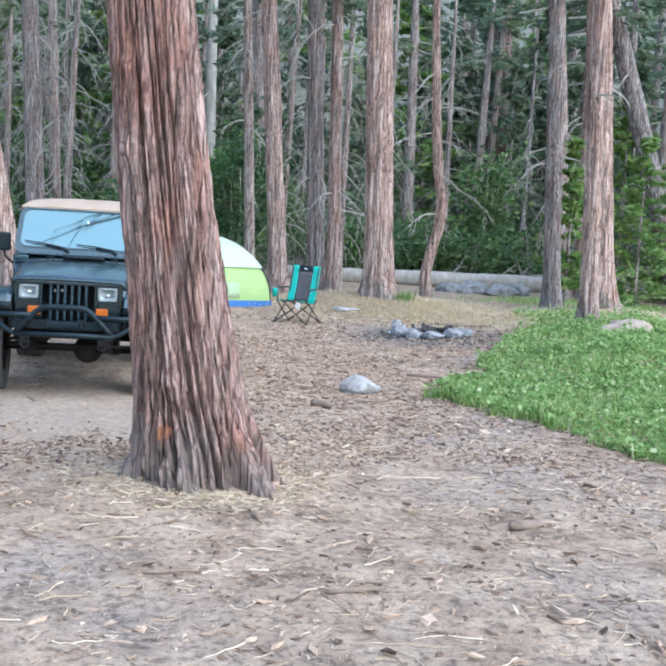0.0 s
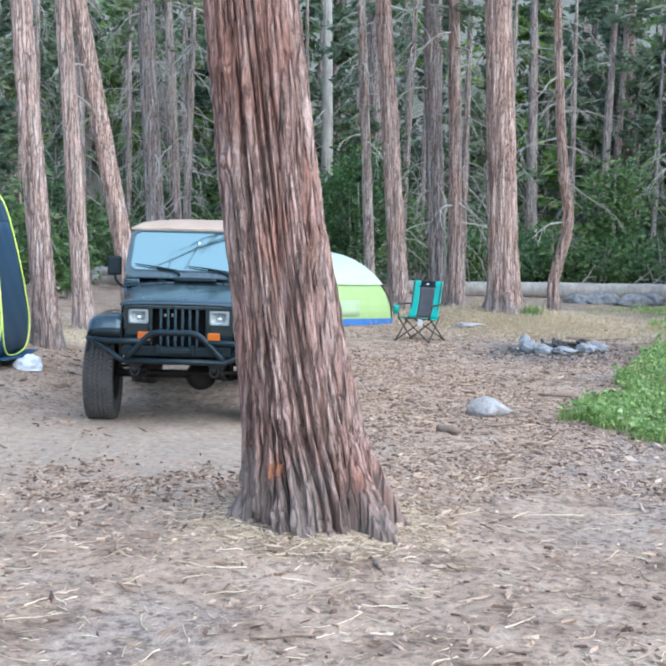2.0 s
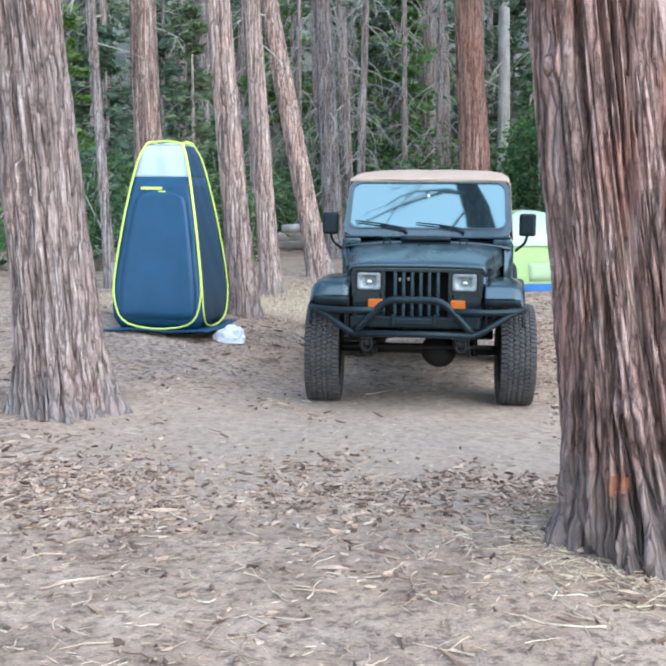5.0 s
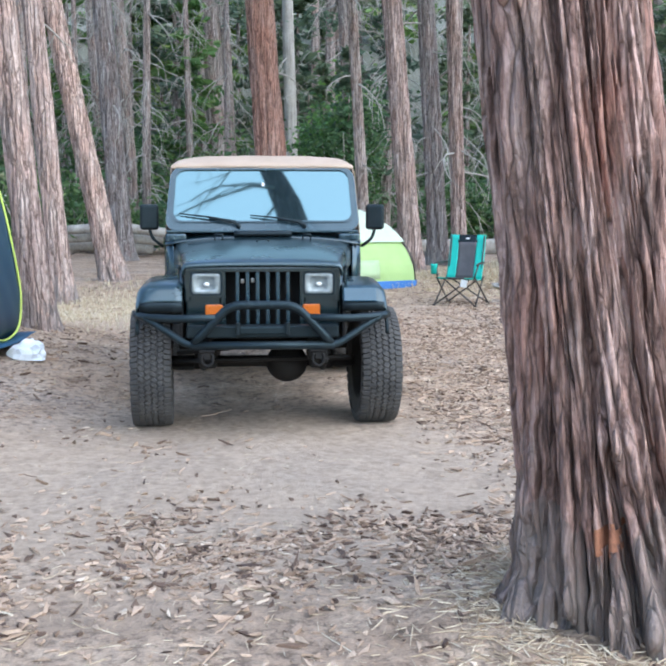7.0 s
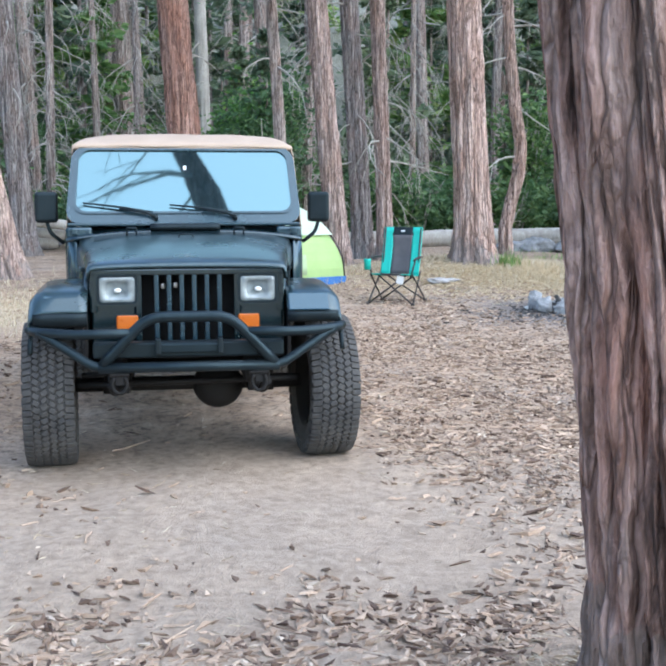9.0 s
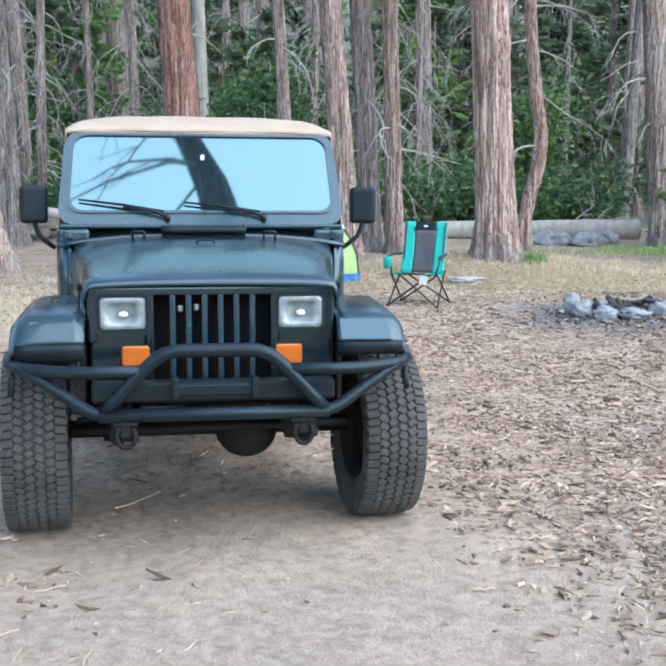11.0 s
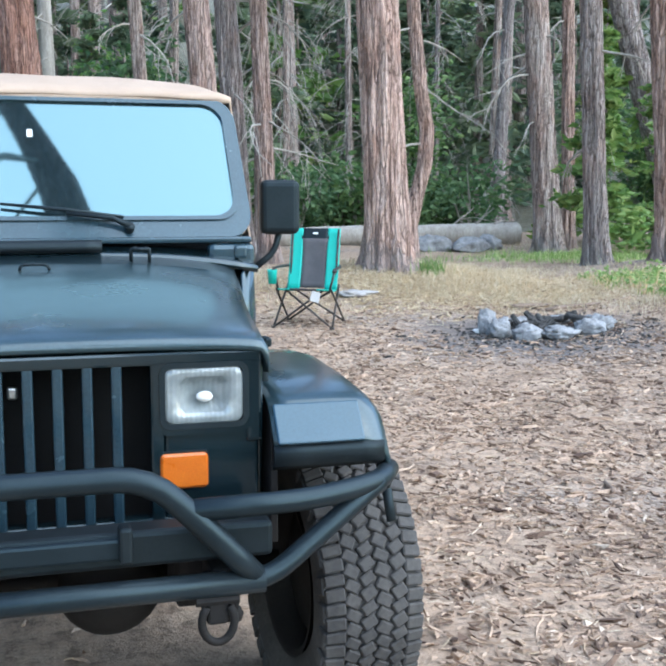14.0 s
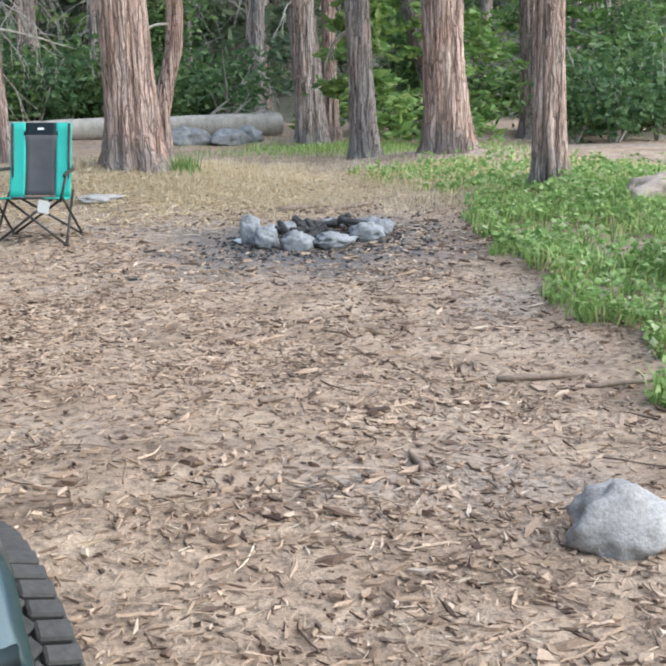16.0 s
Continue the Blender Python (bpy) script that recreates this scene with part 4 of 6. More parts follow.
def build_car():
    car = new("off_road_car")
    car.location = (0, 0, 0)
    # bonnet with its rolled front lip and sides
    rows = [hood_row(-0.035, 0.545, 1.10, 1.118, 0.05), hood_row(-0.03, 0.55, 1.115, 1.135, 0.05), hood_row(0.0, 0.555, 1.125, 1.15, 0.06), hood_row(0.06, 0.56, 1.13, 1.165, 0.08),
            hood_row(0.3, 0.585, 1.14, 1.195, 0.10), hood_row(0.6, 0.625, 1.16, 1.23, 0.11), hood_row(0.9, 0.67, 1.18, 1.26, 0.11), hood_row(1.10, 0.70, 1.19, 1.275, 0.11)]
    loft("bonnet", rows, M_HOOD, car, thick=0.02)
    for s in (-1, 1):
        rows = [[(s * (0.535 + 0.14 * u), 0.02 + 1.1 * u, 1.085 - 0.005 * u), (s * (0.54 + 0.15 * u), 0.02 + 1.1 * u, 0.95), (s * (0.54 + 0.15 * u), 0.02 + 1.1 * u, 0.70)] for u in (0, 0.33, 0.66, 1)]
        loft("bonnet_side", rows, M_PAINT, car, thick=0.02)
        # side latch
        box("bonnet_latch", (s * 0.575, 0.16, 1.03), (0.02, 0.03, 0.13), M_BLACK, car, 0.006)
        box("latch_hook", (s * 0.58, 0.15, 1.10), (0.02, 0.05, 0.025), M_BLACK, car, 0.006)
    # grille panel: bars between seven slots, panels round the lamps
    bm = bmesh.new()
    pitch, slot = 0.069, 0.043
    for k in range(8):
        if k in (0, 7):
            continue
        add_box(bm, pose((k - 3.5) * pitch, 0.0, 0.88), (pitch - slot, 0.045, 0.42), 0.006, 2)
    finish(bm, "grille_bars", M_FADED_SHEEN, car)
    bm = bmesh.new()
    add_box(bm, pose(0, 0.0, 1.092), (1.06, 0.05, 0.035), 0.008, 2)
    for s in (-1, 1):
        add_box(bm, pose(s * 0.269, 0.002, 0.88), (0.032, 0.046, 0.42), 0.006, 2)
        add_box(bm, pose(s * 0.405, 0.010, 0.78), (0.24, 0.04, 0.29), 0.012, 3)
        add_box(bm, pose(s * 0.512, 0.006, 0.98), (0.045, 0.05, 0.22), 0.012, 3)
        add_box(bm, pose(s * 0.395, 0.006, 1.086), (0.27, 0.05, 0.028), 0.006, 2)
    add_box(bm, pose(0, 0.012, 0.655), (1.0, 0.05, 0.075), 0.012, 2)
    finish(bm, "grille", M_PAINT, car)
    # radiator and bay block take the painted-in shade behind the grille
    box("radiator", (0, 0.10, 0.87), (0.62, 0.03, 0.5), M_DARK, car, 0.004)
    # unseen slab and extra rails, added to darken the ground under the car
    box("floor_light_block", (0, 1.95, 0.50), (1.24, 2.9, 0.05), M_CHASSIS, car, 0.012)
    for s in (-1, 1):
        box("frame_rail", (s * 0.37, 1.75, 0.44), (0.075, 3.2, 0.11), M_CHASSIS, car, 0.01)
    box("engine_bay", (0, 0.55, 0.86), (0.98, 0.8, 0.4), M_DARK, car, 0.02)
    for x, z in ((-0.138, 1.01), (-0.069, 1.015)):
        box("grille_bulb", (x, 0.03, z), (0.025, 0.02, 0.03), M_STEEL, car, 0.006)
    for s in (-1, 1):
        lamp = ring("headlamp", (s * 0.385, -0.024, 0.998), 0.252, 0.196, 0.04, 0.02, 0.03, M_PAINT, car)
        ring("lamp_bezel", (0, -0.004, 0), 0.222, 0.166, 0.03, 0.014, 0.03, M_BLACK, lamp)
        # fluted lens plate sunk to a round silvered bowl; white bulb paints the central highlight
        edge = rounded(0.198, 0.142, 0.026)
        rows = [[(x, 0.004, z) for x, z in edge], [(x * 0.97, 0.0, z * 0.96) for x, z in edge]]
        for rr, dy in ((0.062, 0.0), (0.058, 0.008), (0.047, 0.022), (0.03, 0.034), (0.012, 0.04), (0.001, 0.041)):
            rows.append([(rr * 1.15 * x / math.hypot(x, z * 1.2), dy, rr * z * 1.2 / math.hypot(x, z * 1.2)) for x, z in edge])
        loft("lens", rows, M_LAMP, lamp, True)
        bm = bmesh.new()
        bmesh.ops.create_uvsphere(bm, u_segments=14, v_segments=10, radius=0.015, matrix=pose(0.002, 0.014, -0.006) @ Matrix.Diagonal((1.4, 1.0, 0.9, 1)))
        finish(bm, "highlight_bulb", M_PAPER, lamp, True)
        sig = plate("turn_signal", (s * 0.333, -0.030, 0.810), 0.118, 0.088, 0.012, 0.025, M_AMBER, car, 0.006)
        ring("signal_rim", (0, 0.012, 0), 0.126, 0.096, 0.014, 0.006, 0.012, M_BLACK, sig)
    # front wings
    for s in (-1, 1):
        prof = [(0.545, 0.0), (0.60, 0.0), (0.70, 0.0), (0.78, -0.004), (0.815, -0.015), (0.845, -0.05), (0.853, -0.11), (0.845, -0.13)]
        stations = [(-0.095, 0.875), (-0.088, 0.892), (-0.045, 0.945), (-0.02, 0.970), (0.02, 0.985), (0.25, 1.0), (0.55, 1.005), (0.72, 0.99), (0.86, 0.90), (0.98, 0.74), (1.04, 0.60)]
        rows = [[(s * x, y, z + dz) for x, dz in prof] for y, z in stations]
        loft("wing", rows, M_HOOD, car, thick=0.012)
        rows = [[(s * x, y, z) for y, z in ((-0.095, 0.875), (-0.1, 0.855), (-0.098, 0.825), (-0.08, 0.81))] for x in (0.545, 0.62, 0.70, 0.78, 0.83)]
        loft("wing_skirt", rows, M_BLACK, car, thick=0.012)
        # plate added on the wing's front slope, tinted with the sky's reflection
        box("wing_sheen_plate", (s * 0.665, -0.066, 0.922), (0.225, 0.012, 0.112), M_GLOSS, car, 0.005, (-38, 0, 0))
        arch = [(s * 0.852, 0.37 + 0.50 * math.cos(a), 0.50 + 0.43 * math.sin(a)) for a in np.linspace(math.pi * 0.88, 0.25, 16)]
        tube("flare_lip", arch, 0.014, M_BLACK, car, 8)
        box("inner_wing", (s * 0.56, 0.45, 0.78), (0.02, 0.95, 0.35), M_CHASSIS, car, 0.004)
    # windscreen frame, raked back
    yb, zb, yt, zt = 1.225, 1.315, 1.46, 1.815
    glass = rounded(1.42, 0.462, 0.08)
    ln = math.hypot(yt - yb, zt - zb)
    cosr, sinr = (zt - zb) / ln, (yt - yb) / ln

    def on(x, v, d=0.0):
        """A point on the raked plane: v up along it, d out in front of it."""
        return (x, yb + v * sinr - d * cosr, zb + v * cosr + d * sinr)

    outer = []
    for x, z in glass:
        outer.append((x * (1.545 - 0.075 * (z / 0.462 + 0.5)) / 1.42, ln / 2 + z * ln / 0.462))
    ins = [(x * (1.015 - 0.03 * (z / 0.462 + 0.5)), ln * 0.545 + z) for x, z in glass]
    n = len(glass)
    verts = [on(x, v, 0.0) for x, v in outer] + [on(x, v, 0.03) for x, v in outer] + [on(x, v, 0.03) for x, v in ins] + [on(x, v, 0.0) for x, v in ins]
    faces = [(i * n + k, i * n + (k + 1) % n, ((i + 1) % 4) * n + (k + 1) % n, ((i + 1) % 4) * n + k) for i in range(4) for k in range(n)]
    mesh("windscreen_frame", verts, faces, M_FADED_SHEEN, car)
    sl = [(x * 1.012, ln * 0.545 + (v - ln * 0.545) * 1.03) for x, v in ins]
    s2 = [(x * 0.986, ln * 0.545 + (v - ln * 0.545) * 0.965) for x, v in ins]
    verts = [on(x, v, 0.031) for x, v in sl] + [on(x, v, 0.040) for x, v in sl] + [on(x, v, 0.040) for x, v in s2] + [on(x, v, 0.020) for x, v in s2]
    mesh("windscreen_seal", verts, faces, M_FADED_SHEEN, car)
    front = [on(x, v, 0.026) for x, v in s2]
    back = [on(x, v, 0.020) for x, v in s2]
    mesh("windscreen", front + back, [tuple(range(n)), tuple(range(n, 2 * n))[::-1]] + [(k, (k + 1) % n, n + (k + 1) % n, n + k) for k in range(n)], M_GLASS, car)
    box("sticker", on(0.005, 0.40, 0.0285), (0.02, 0.003, 0.03), M_PAPER, car, 0.001, (-25, 0, 0))
    # lower ledge of the frame, cowl with its air scoop
    box("cowl_ledge", (0, 1.205, 1.318), (1.52, 0.05, 0.022), M_FADED_SHEEN, car, 0.008)
    rows = [[(x, y, z - 0.05 * (abs(x) / 0.76) ** 3) for x in np.linspace(-0.765, 0.765, 21)] for y, z in ((1.10, 1.275), (1.15, 1.285), (1.21, 1.305))]
    loft("cowl", rows, M_PAINT, car, thick=0.02)
    for s in (-1, 1):
        rows = [[(s * 0.70, 1.10, 1.20), (s * 0.755, 1.2, 1.26), (s * 0.765, 1.24, 1.28)], [(s * 0.70, 1.10, 1.0), (s * 0.765, 1.2, 1.08), (s * 0.775, 1.26, 1.1)], [(s * 0.70, 1.10, 0.7), (s * 0.765, 1.2, 0.7), (s * 0.775, 1.26, 0.7)]]
        loft("cowl_side", rows, M_FADED_SHEEN, car, thick=0.01)
        box("cowl_corner", (s * 0.685, 1.205, 1.262), (0.17, 0.07, 0.085), M_FADED_SHEEN, car, 0.02)
        box("frame_hinge", (s * 0.715, 1.19, 1.275), (0.05, 0.06, 0.05), M_FADED_SHEEN, car, 0.012)
    scoop = [[(x, y, z) for x in np.linspace(-0.225, 0.225, 9)] for y, z in ((1.10, 1.282), (1.085, 1.295), (1.09, 1.315), (1.13, 1.325), (1.19, 1.318))]
    loft("cowl_vent", scoop, M_BLACK, car, thick=0.004)
    for x in (-0.34, 0.34):
        bm = bmesh.new()
        for dx in (-0.03, 0.03):
            add_tube(bm, [(x + dx, 0.98, 1.255), (x + dx, 0.975, 1.30), (x + dx * 0.4, 0.975, 1.305)], 0.006, 6)
        add_tube(bm, [(x - 0.03, 0.975, 1.30), (x + 0.03, 0.975, 1.30)], 0.007, 6)
        finish(bm, "screen_bumper", M_BLACK, car, True)
    tube("footman_loop", bend([(-0.045, 0.80, 1.247), (-0.04, 0.80, 1.268), (0.04, 0.80, 1.268), (0.045, 0.80, 1.247)], 0.02), 0.005, M_BLACK, car, 6)
    # wipers
    for x0, x1, v1 in ((-0.19, -0.66, 0.115), (0.33, -0.10, 0.10)):
        bm = bmesh.new()
        add_tube(bm, [on(x0, 0.035, 0.05), on(x0 - 0.06, 0.06, 0.065), on((x0 + x1) / 2, (0.06 + v1) / 2, 0.06)], [0.012, 0.009, 0.007], 6)
        add_tube(bm, [on(x0 - 0.02, 0.07, 0.05), on((x0 + x1) / 2, (0.07 + v1) / 2 + 0.01, 0.055), on(x1, v1 + 0.02, 0.05)], [0.005, 0.008, 0.005], 6)
        add_tube(bm, [on(x0, 0.03, 0.03), on(x0, 0.03, 0.06)], 0.016, 8)
        finish(bm, "wiper", M_BLACK, car, True)
    # the interior mirror and its stay, seats, wheel
    box("rear_view_mirror", on(-0.02, ln * 0.86, -0.08), (0.2, 0.03, 0.06), M_BLACK, car, 0.012)
    for s in (-1, 1):
        bm = bmesh.new()
        add_box(bm, pose(s * 0.36, 2.15, 1.0), (0.46, 0.5, 0.16), 0.05, 3)
        add_box(bm, pose(s * 0.36, 2.42, 1.28, -12), (0.46, 0.14, 0.62), 0.05, 3)
        finish(bm, "seat", M_SEAT, car)
    box("dashboard", (0, 1.42, 1.2), (1.4, 0.25, 0.18), M_BLACK, car, 0.04)
    tube("steering_wheel", [(0.36 + 0.19 * math.cos(a), 1.72 + 0.07 * math.sin(a), 1.25 + 0.18 * math.sin(a)) for a in np.linspace(0, 2 * math.pi, 25)], 0.014, M_BLACK, car, 8)
    # tub, doors, tail
    bm = bmesh.new()
    add_box(bm, pose(0, 2.33, 0.66), (1.5, 2.2, 0.10), 0.02)
    for s in (-1, 1):
        add_box(bm, pose(s * 0.755, 2.9, 0.97), (0.05, 1.05, 0.62), 0.02)
    add_box(bm, pose(0, 3.42, 0.97), (1.5, 0.05, 0.62), 0.02)
    finish(bm, "tub", M_PAINT, car)
    for s in (-1, 1):
        d = box("door", (s * 0.765, 1.82, 0.97), (0.045, 1.08, 0.60), M_PAINT, car, 0.03)
        box("door_handle", (s * 0.795, 2.2, 1.12), (0.02, 0.12, 0.03), M_BLACK, d, 0.008)
        rows = [[(s * 0.78, 1.30, 1.28), (s * 0.745, 1.50, 1.80)], [(s * 0.78, 2.35, 1.28), (s * 0.72, 2.35, 1.86)], [(s * 0.78, 3.4, 1.28), (s * 0.70, 3.35, 1.84)]]
        loft("side_curtain", rows, M_CANVAS, car, False, False, 0.006)
        # rear wing and flare
        prof = [(0.77, 0.0), (0.83, -0.01), (0.852, -0.05), (0.85, -0.10)]
        rows = [[(s * x, y, z + dz) for x, dz in prof] for y, z in ((2.15, 0.62), (2.22, 0.84), (2.36, 0.98), (2.7, 1.01), (3.05, 0.97), (3.2, 0.8), (3.25, 0.62))]
        loft("rear_flare", rows, M_BLACK, car, thick=0.012)
    # canvas top over its bows
    rows = []
    for y, zc, ze, half in ((1.425, 1.832, 1.815, 0.735), (1.44, 1.85, 1.835, 0.74), (1.52, 1.876, 1.84, 0.742), (1.72, 1.922, 1.85, 0.735), (1.85, 1.936, 1.858, 0.732), (2.3, 1.95, 1.87, 0.725), (3.0, 1.948, 1.872, 0.715), (3.38, 1.90, 1.83, 0.70), (3.46, 1.6, 1.55, 0.72), (3.48, 1.28, 1.28, 0.74)):
        rows.append([(half * math.sin(u * math.pi / 2) if abs(u) < 1 else half * u, y + 0.003 * math.sin(u * 9), zc - (zc - ze) * abs(u) ** 3 - (0.05 if abs(u) == 1 else 0) + 0.0018 * math.sin(u * 17 + y * 5)) for u in np.linspace(-1, 1, 33)])
    loft("canvas_top", rows, M_CANVAS, car, thick=0.008)
    box("header_bar", (0, 1.452, 1.822), (1.46, 0.045, 0.022), M_CANVAS, car, 0.008)
    # door mirrors
    for s in (-1, 1):
        m = new("door_mirror")
        m.parent = car
        m.location = (s * 0.912, 1.40, 1.428)
        bm = bmesh.new()
        add_box(bm, pose(0, 0, 0, 0, 0, -s * 8), (0.15, 0.075, 0.205), 0.024, 3)
        finish(bm, "shell", M_BLACK, m)
        box("mirror_glass", (0, 0.04, 0), (0.125, 0.006, 0.175), M_CHROME, m, 0.002, (0, 0, -s * 8))
        tube("arm", bend([(0, 0, -0.09), (-s * 0.02, 0.0, -0.17), (-s * 0.11, 0.0, -0.24)], 0.04), 0.013, M_BLACK, m, 8)
    # tube bumper with its hoop, side runs and braces
    r = 0.0285
    tube("bumper_hoop", bend([(-0.465, -0.26, 0.607), (-0.365, -0.285, 0.72), (-0.215, -0.305, 0.876), (0.215, -0.305, 0.876), (0.365, -0.285, 0.72), (0.465, -0.26, 0.607)], 0.08), r, M_TUBE, car, 14)
    tube("bumper_bar", [(-0.48, -0.265, 0.602), (0.48, -0.265, 0.602)], r, M_TUBE, car, 14)
    for s in (-1, 1):
        tube("bumper_wing", bend([(s * 0.290, -0.295, 0.790), (s * 0.60, -0.245, 0.780), (s * 0.80, -0.155, 0.785), (s * 0.855, -0.06, 0.79)], 0.09), r * 0.93, M_TUBE, car, 14)
        tube("bumper_brace", bend([(s * 0.44, -0.265, 0.604), (s * 0.51, -0.255, 0.612), (s * 0.74, -0.18, 0.755), (s * 0.80, -0.15, 0.782)], 0.05), r * 0.88, M_TUBE, car, 14)
        bm = bmesh.new()
        add_box(bm, pose(s * 0.37, -0.22, 0.555), (0.05, 0.10, 0.10), 0.008)
        add_tube(bm, [(s * 0.37 - 0.05, -0.265, 0.565), (s * 0.37 + 0.05, -0.265, 0.565)], 0.013, 8)
        finish(bm, "shackle_mount", M_CHASSIS, car)
        tube("shackle", [(s * 0.37 + 0.038 * math.cos(a), -0.27, 0.515 + 0.05 * math.sin(a)) for a in np.linspace(math.pi * 0.75, math.pi * 2.25, 16)], 0.010, M_CHASSIS, car, 8)
        box("frame_rail", (s * 0.40, 1.4, 0.56), (0.07, 3.2, 0.11), M_CHASSIS, car, 0.01)
        # leaf spring and damper
        tube("leaf_spring", smooth_path([(s * 0.42, -0.20, 0.50), (s * 0.42, 0.1, 0.40), (s * 0.42, 0.37, 0.365), (s * 0.42, 0.7, 0.41), (s * 0.42, 0.95, 0.52)], 1), 0.024, M_CHASSIS, car, 8)
        tube("damper", [(s * 0.47, 0.30, 0.36), (s * 0.45, 0.42, 0.95)], 0.028, M_CHASSIS, car, 8)
    box("bumper_channel", (0, -0.185, 0.688), (1.02, 0.09, 0.085), M_BLACK, car, 0.012)
    box("plate_bracket", (0.0, -0.245, 0.700), (0.33, 0.02, 0.05), M_TUBE, car, 0.008)
    for x in (-0.165, 0.165):
        box("bracket_tab", (x, -0.25, 0.712), (0.03, 0.05, 0.085), M_BLACK, car, 0.008)
    box("valance", (0, -0.09, 0.655), (0.9, 0.12, 0.03), M_CHASSIS, car, 0.006)
    # front axle, differential, steering rods
    bm = bmesh.new()
    add_tube(bm, [(-0.66, 0.37, 0.405), (0.66, 0.37, 0.405)], 0.042, 12)
    bmesh.ops.create_uvsphere(bm, u_segments=20, v_segments=14, radius=0.15, matrix=pose(0.17, 0.36, 0.395) @ Matrix.Diagonal((1.0, 0.85, 0.95, 1)))
    finish(bm, "front_axle", M_CHASSIS, car, True)
    tube("tie_rod", [(-0.62, 0.14, 0.44), (0.62, 0.14, 0.46)], 0.017, M_CHASSIS, car, 8)
    tube("drag_link", [(-0.60, 0.12, 0.50), (0.40, 0.05, 0.60)], 0.016, M_CHASSIS, car, 8)
    box("steering_box", (0.36, 0.02, 0.55), (0.12, 0.2, 0.16), M_CHASSIS, car, 0.03)
    box("skid_plate", (0, 1.5, 0.50), (0.7, 1.2, 0.02), M_CHASSIS, car, 0.006)
    box("gearbox", (0, 1.2, 0.60), (0.4, 1.4, 0.22), M_CHASSIS, car, 0.05)
    tube("rear_axle", [(-0.66, 2.72, 0.405), (0.66, 2.72, 0.405)], 0.042, M_CHASSIS, car)
    wheel(car, -0.80, 0.37, 4, drop=0.05)
    wheel(car, 0.802, 0.37, 4, drop=0.036)
    wheel(car, -0.79, 2.72, 0, drop=0.03)
    wheel(car, 0.79, 2.72, 0)
    wheel(car, 0.0, 3.60, 90, True)
    tagged(car, "dark green lifted off-road car with tan canvas top on packed dirt", "car")


build_car()

# ---------------------------------------------------------------- camp things


def shower_tent():
    t = new("shower_tent")
    x0, y0 = -2.88, 2.78
    t.matrix_basis = pose(x0, y0, hz(x0, y0) + 0.01, 0, 0, -2)
    H = 1.98
    # half width of the four panels by height; the hoops bow outwards
    prof = [(0.0, 0.42), (0.03, 0.44), (0.10, 0.48), (0.22, 0.497), (0.45, 0.484), (0.8, 0.444), (1.2, 0.385), (1.6, 0.312), (1.85, 0.25), (1.95, 0.20)]

    def panel(name, turn, zlo, zhi, mat, out=0.0):
        rows = []
        for z in np.linspace(zlo, zhi, 15):
            w = np.interp(z, [p[0] for p in prof], [p[1] for p in prof])
            rows.append([(u * w, -w - out + 0.02 * (1 - u * u) * math.sin(z * 2.0) + 0.006 * math.sin(7 * u + 9 * z), z) for u in np.linspace(-1, 1, 13)])
        ob = loft(name, rows, mat, t, False, True, 0.004)
        ob.rotation_euler = (0, 0, radians(turn))

    # side panels and their tops take the greyer, darker navy
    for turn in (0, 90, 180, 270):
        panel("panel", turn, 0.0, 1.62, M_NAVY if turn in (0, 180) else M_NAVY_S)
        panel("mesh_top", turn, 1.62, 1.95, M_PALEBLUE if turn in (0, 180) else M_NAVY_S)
    rows = [[(x, y, 1.955 + 0.03 * (1 - (x / 0.21) ** 2) * (1 - (y / 0.21) ** 2)) for x in np.linspace(-0.205, 0.205, 7)] for y in np.linspace(-0.205, 0.205, 7)]
    loft("roof", rows, M_PALEBLUE, t, False, True, 0.004)
    # zipped door with rounded top
    door = [[(u * (np.interp(z, [p[0] for p in prof], [p[1] for p in prof]) - 0.075) * (1 if z < 1.36 else math.sqrt(max(0.02, 1 - ((z - 1.36) / 0.13) ** 2))),
              -np.interp(z, [p[0] for p in prof], [p[1] for p in prof]) - 0.012 + 0.02 * (1 - u * u) * math.sin(z * 2.0), z) for u in np.linspace(-1, 1, 13)] for z in np.linspace(0.12, 1.485, 18)]
    loft("door_flap", door, M_NAVY, t, False, True, 0.004)
    # sprung hoops piped in lime
    for turn in (0, 90, 180, 270):
        left = [(-w - 0.004, -w - 0.01, z) for z, w in prof[1:]]
        low = [(-0.47, -0.497, 0.27), (-0.42, -0.495, 0.13), (-0.30, -0.485, 0.045), (0, -0.475, 0.008), (0.30, -0.485, 0.045), (0.42, -0.495, 0.13), (0.47, -0.497, 0.27)]
        up = [(-0.16, -0.205, 1.985), (0, -0.20, 2.0), (0.16, -0.205, 1.985)]
        loop = list(reversed(left[3:])) + low + [(-x, y, z) for x, y, z in left[3:]] + list(reversed(up))
        loop = smooth_path(loop + [loop[0]], 1)
        ob = tube("piping", loop, 0.011, M_LIME, t, 8)
        ob.rotation_euler = (0, 0, radians(turn))
    # lettering too soft to read: two bars
    box("label_bar", (-0.10, -0.340, 1.50), (0.24, 0.004, 0.03), M_LIME, t, 0.001, (-11, 0, 0))
    box("label_bar", (0.02, -0.352, 1.465), (0.08, 0.004, 0.014), M_LIME, t, 0.001, (-11, 0, 0))
    # ground flap
    rows = [[(u * 0.60, v * 0.60, 0.012 + 0.01 * math.sin(5 * u + 3 * v)) for u in np.linspace(-1, 1, 13)] for v in np.linspace(-1, 1, 13)]
    loft("ground_flap", rows, M_NAVY, t, False, True, 0.004)
    tagged(t, "upright navy pop-up shower tent with lime piping, zipped shut", "tent")


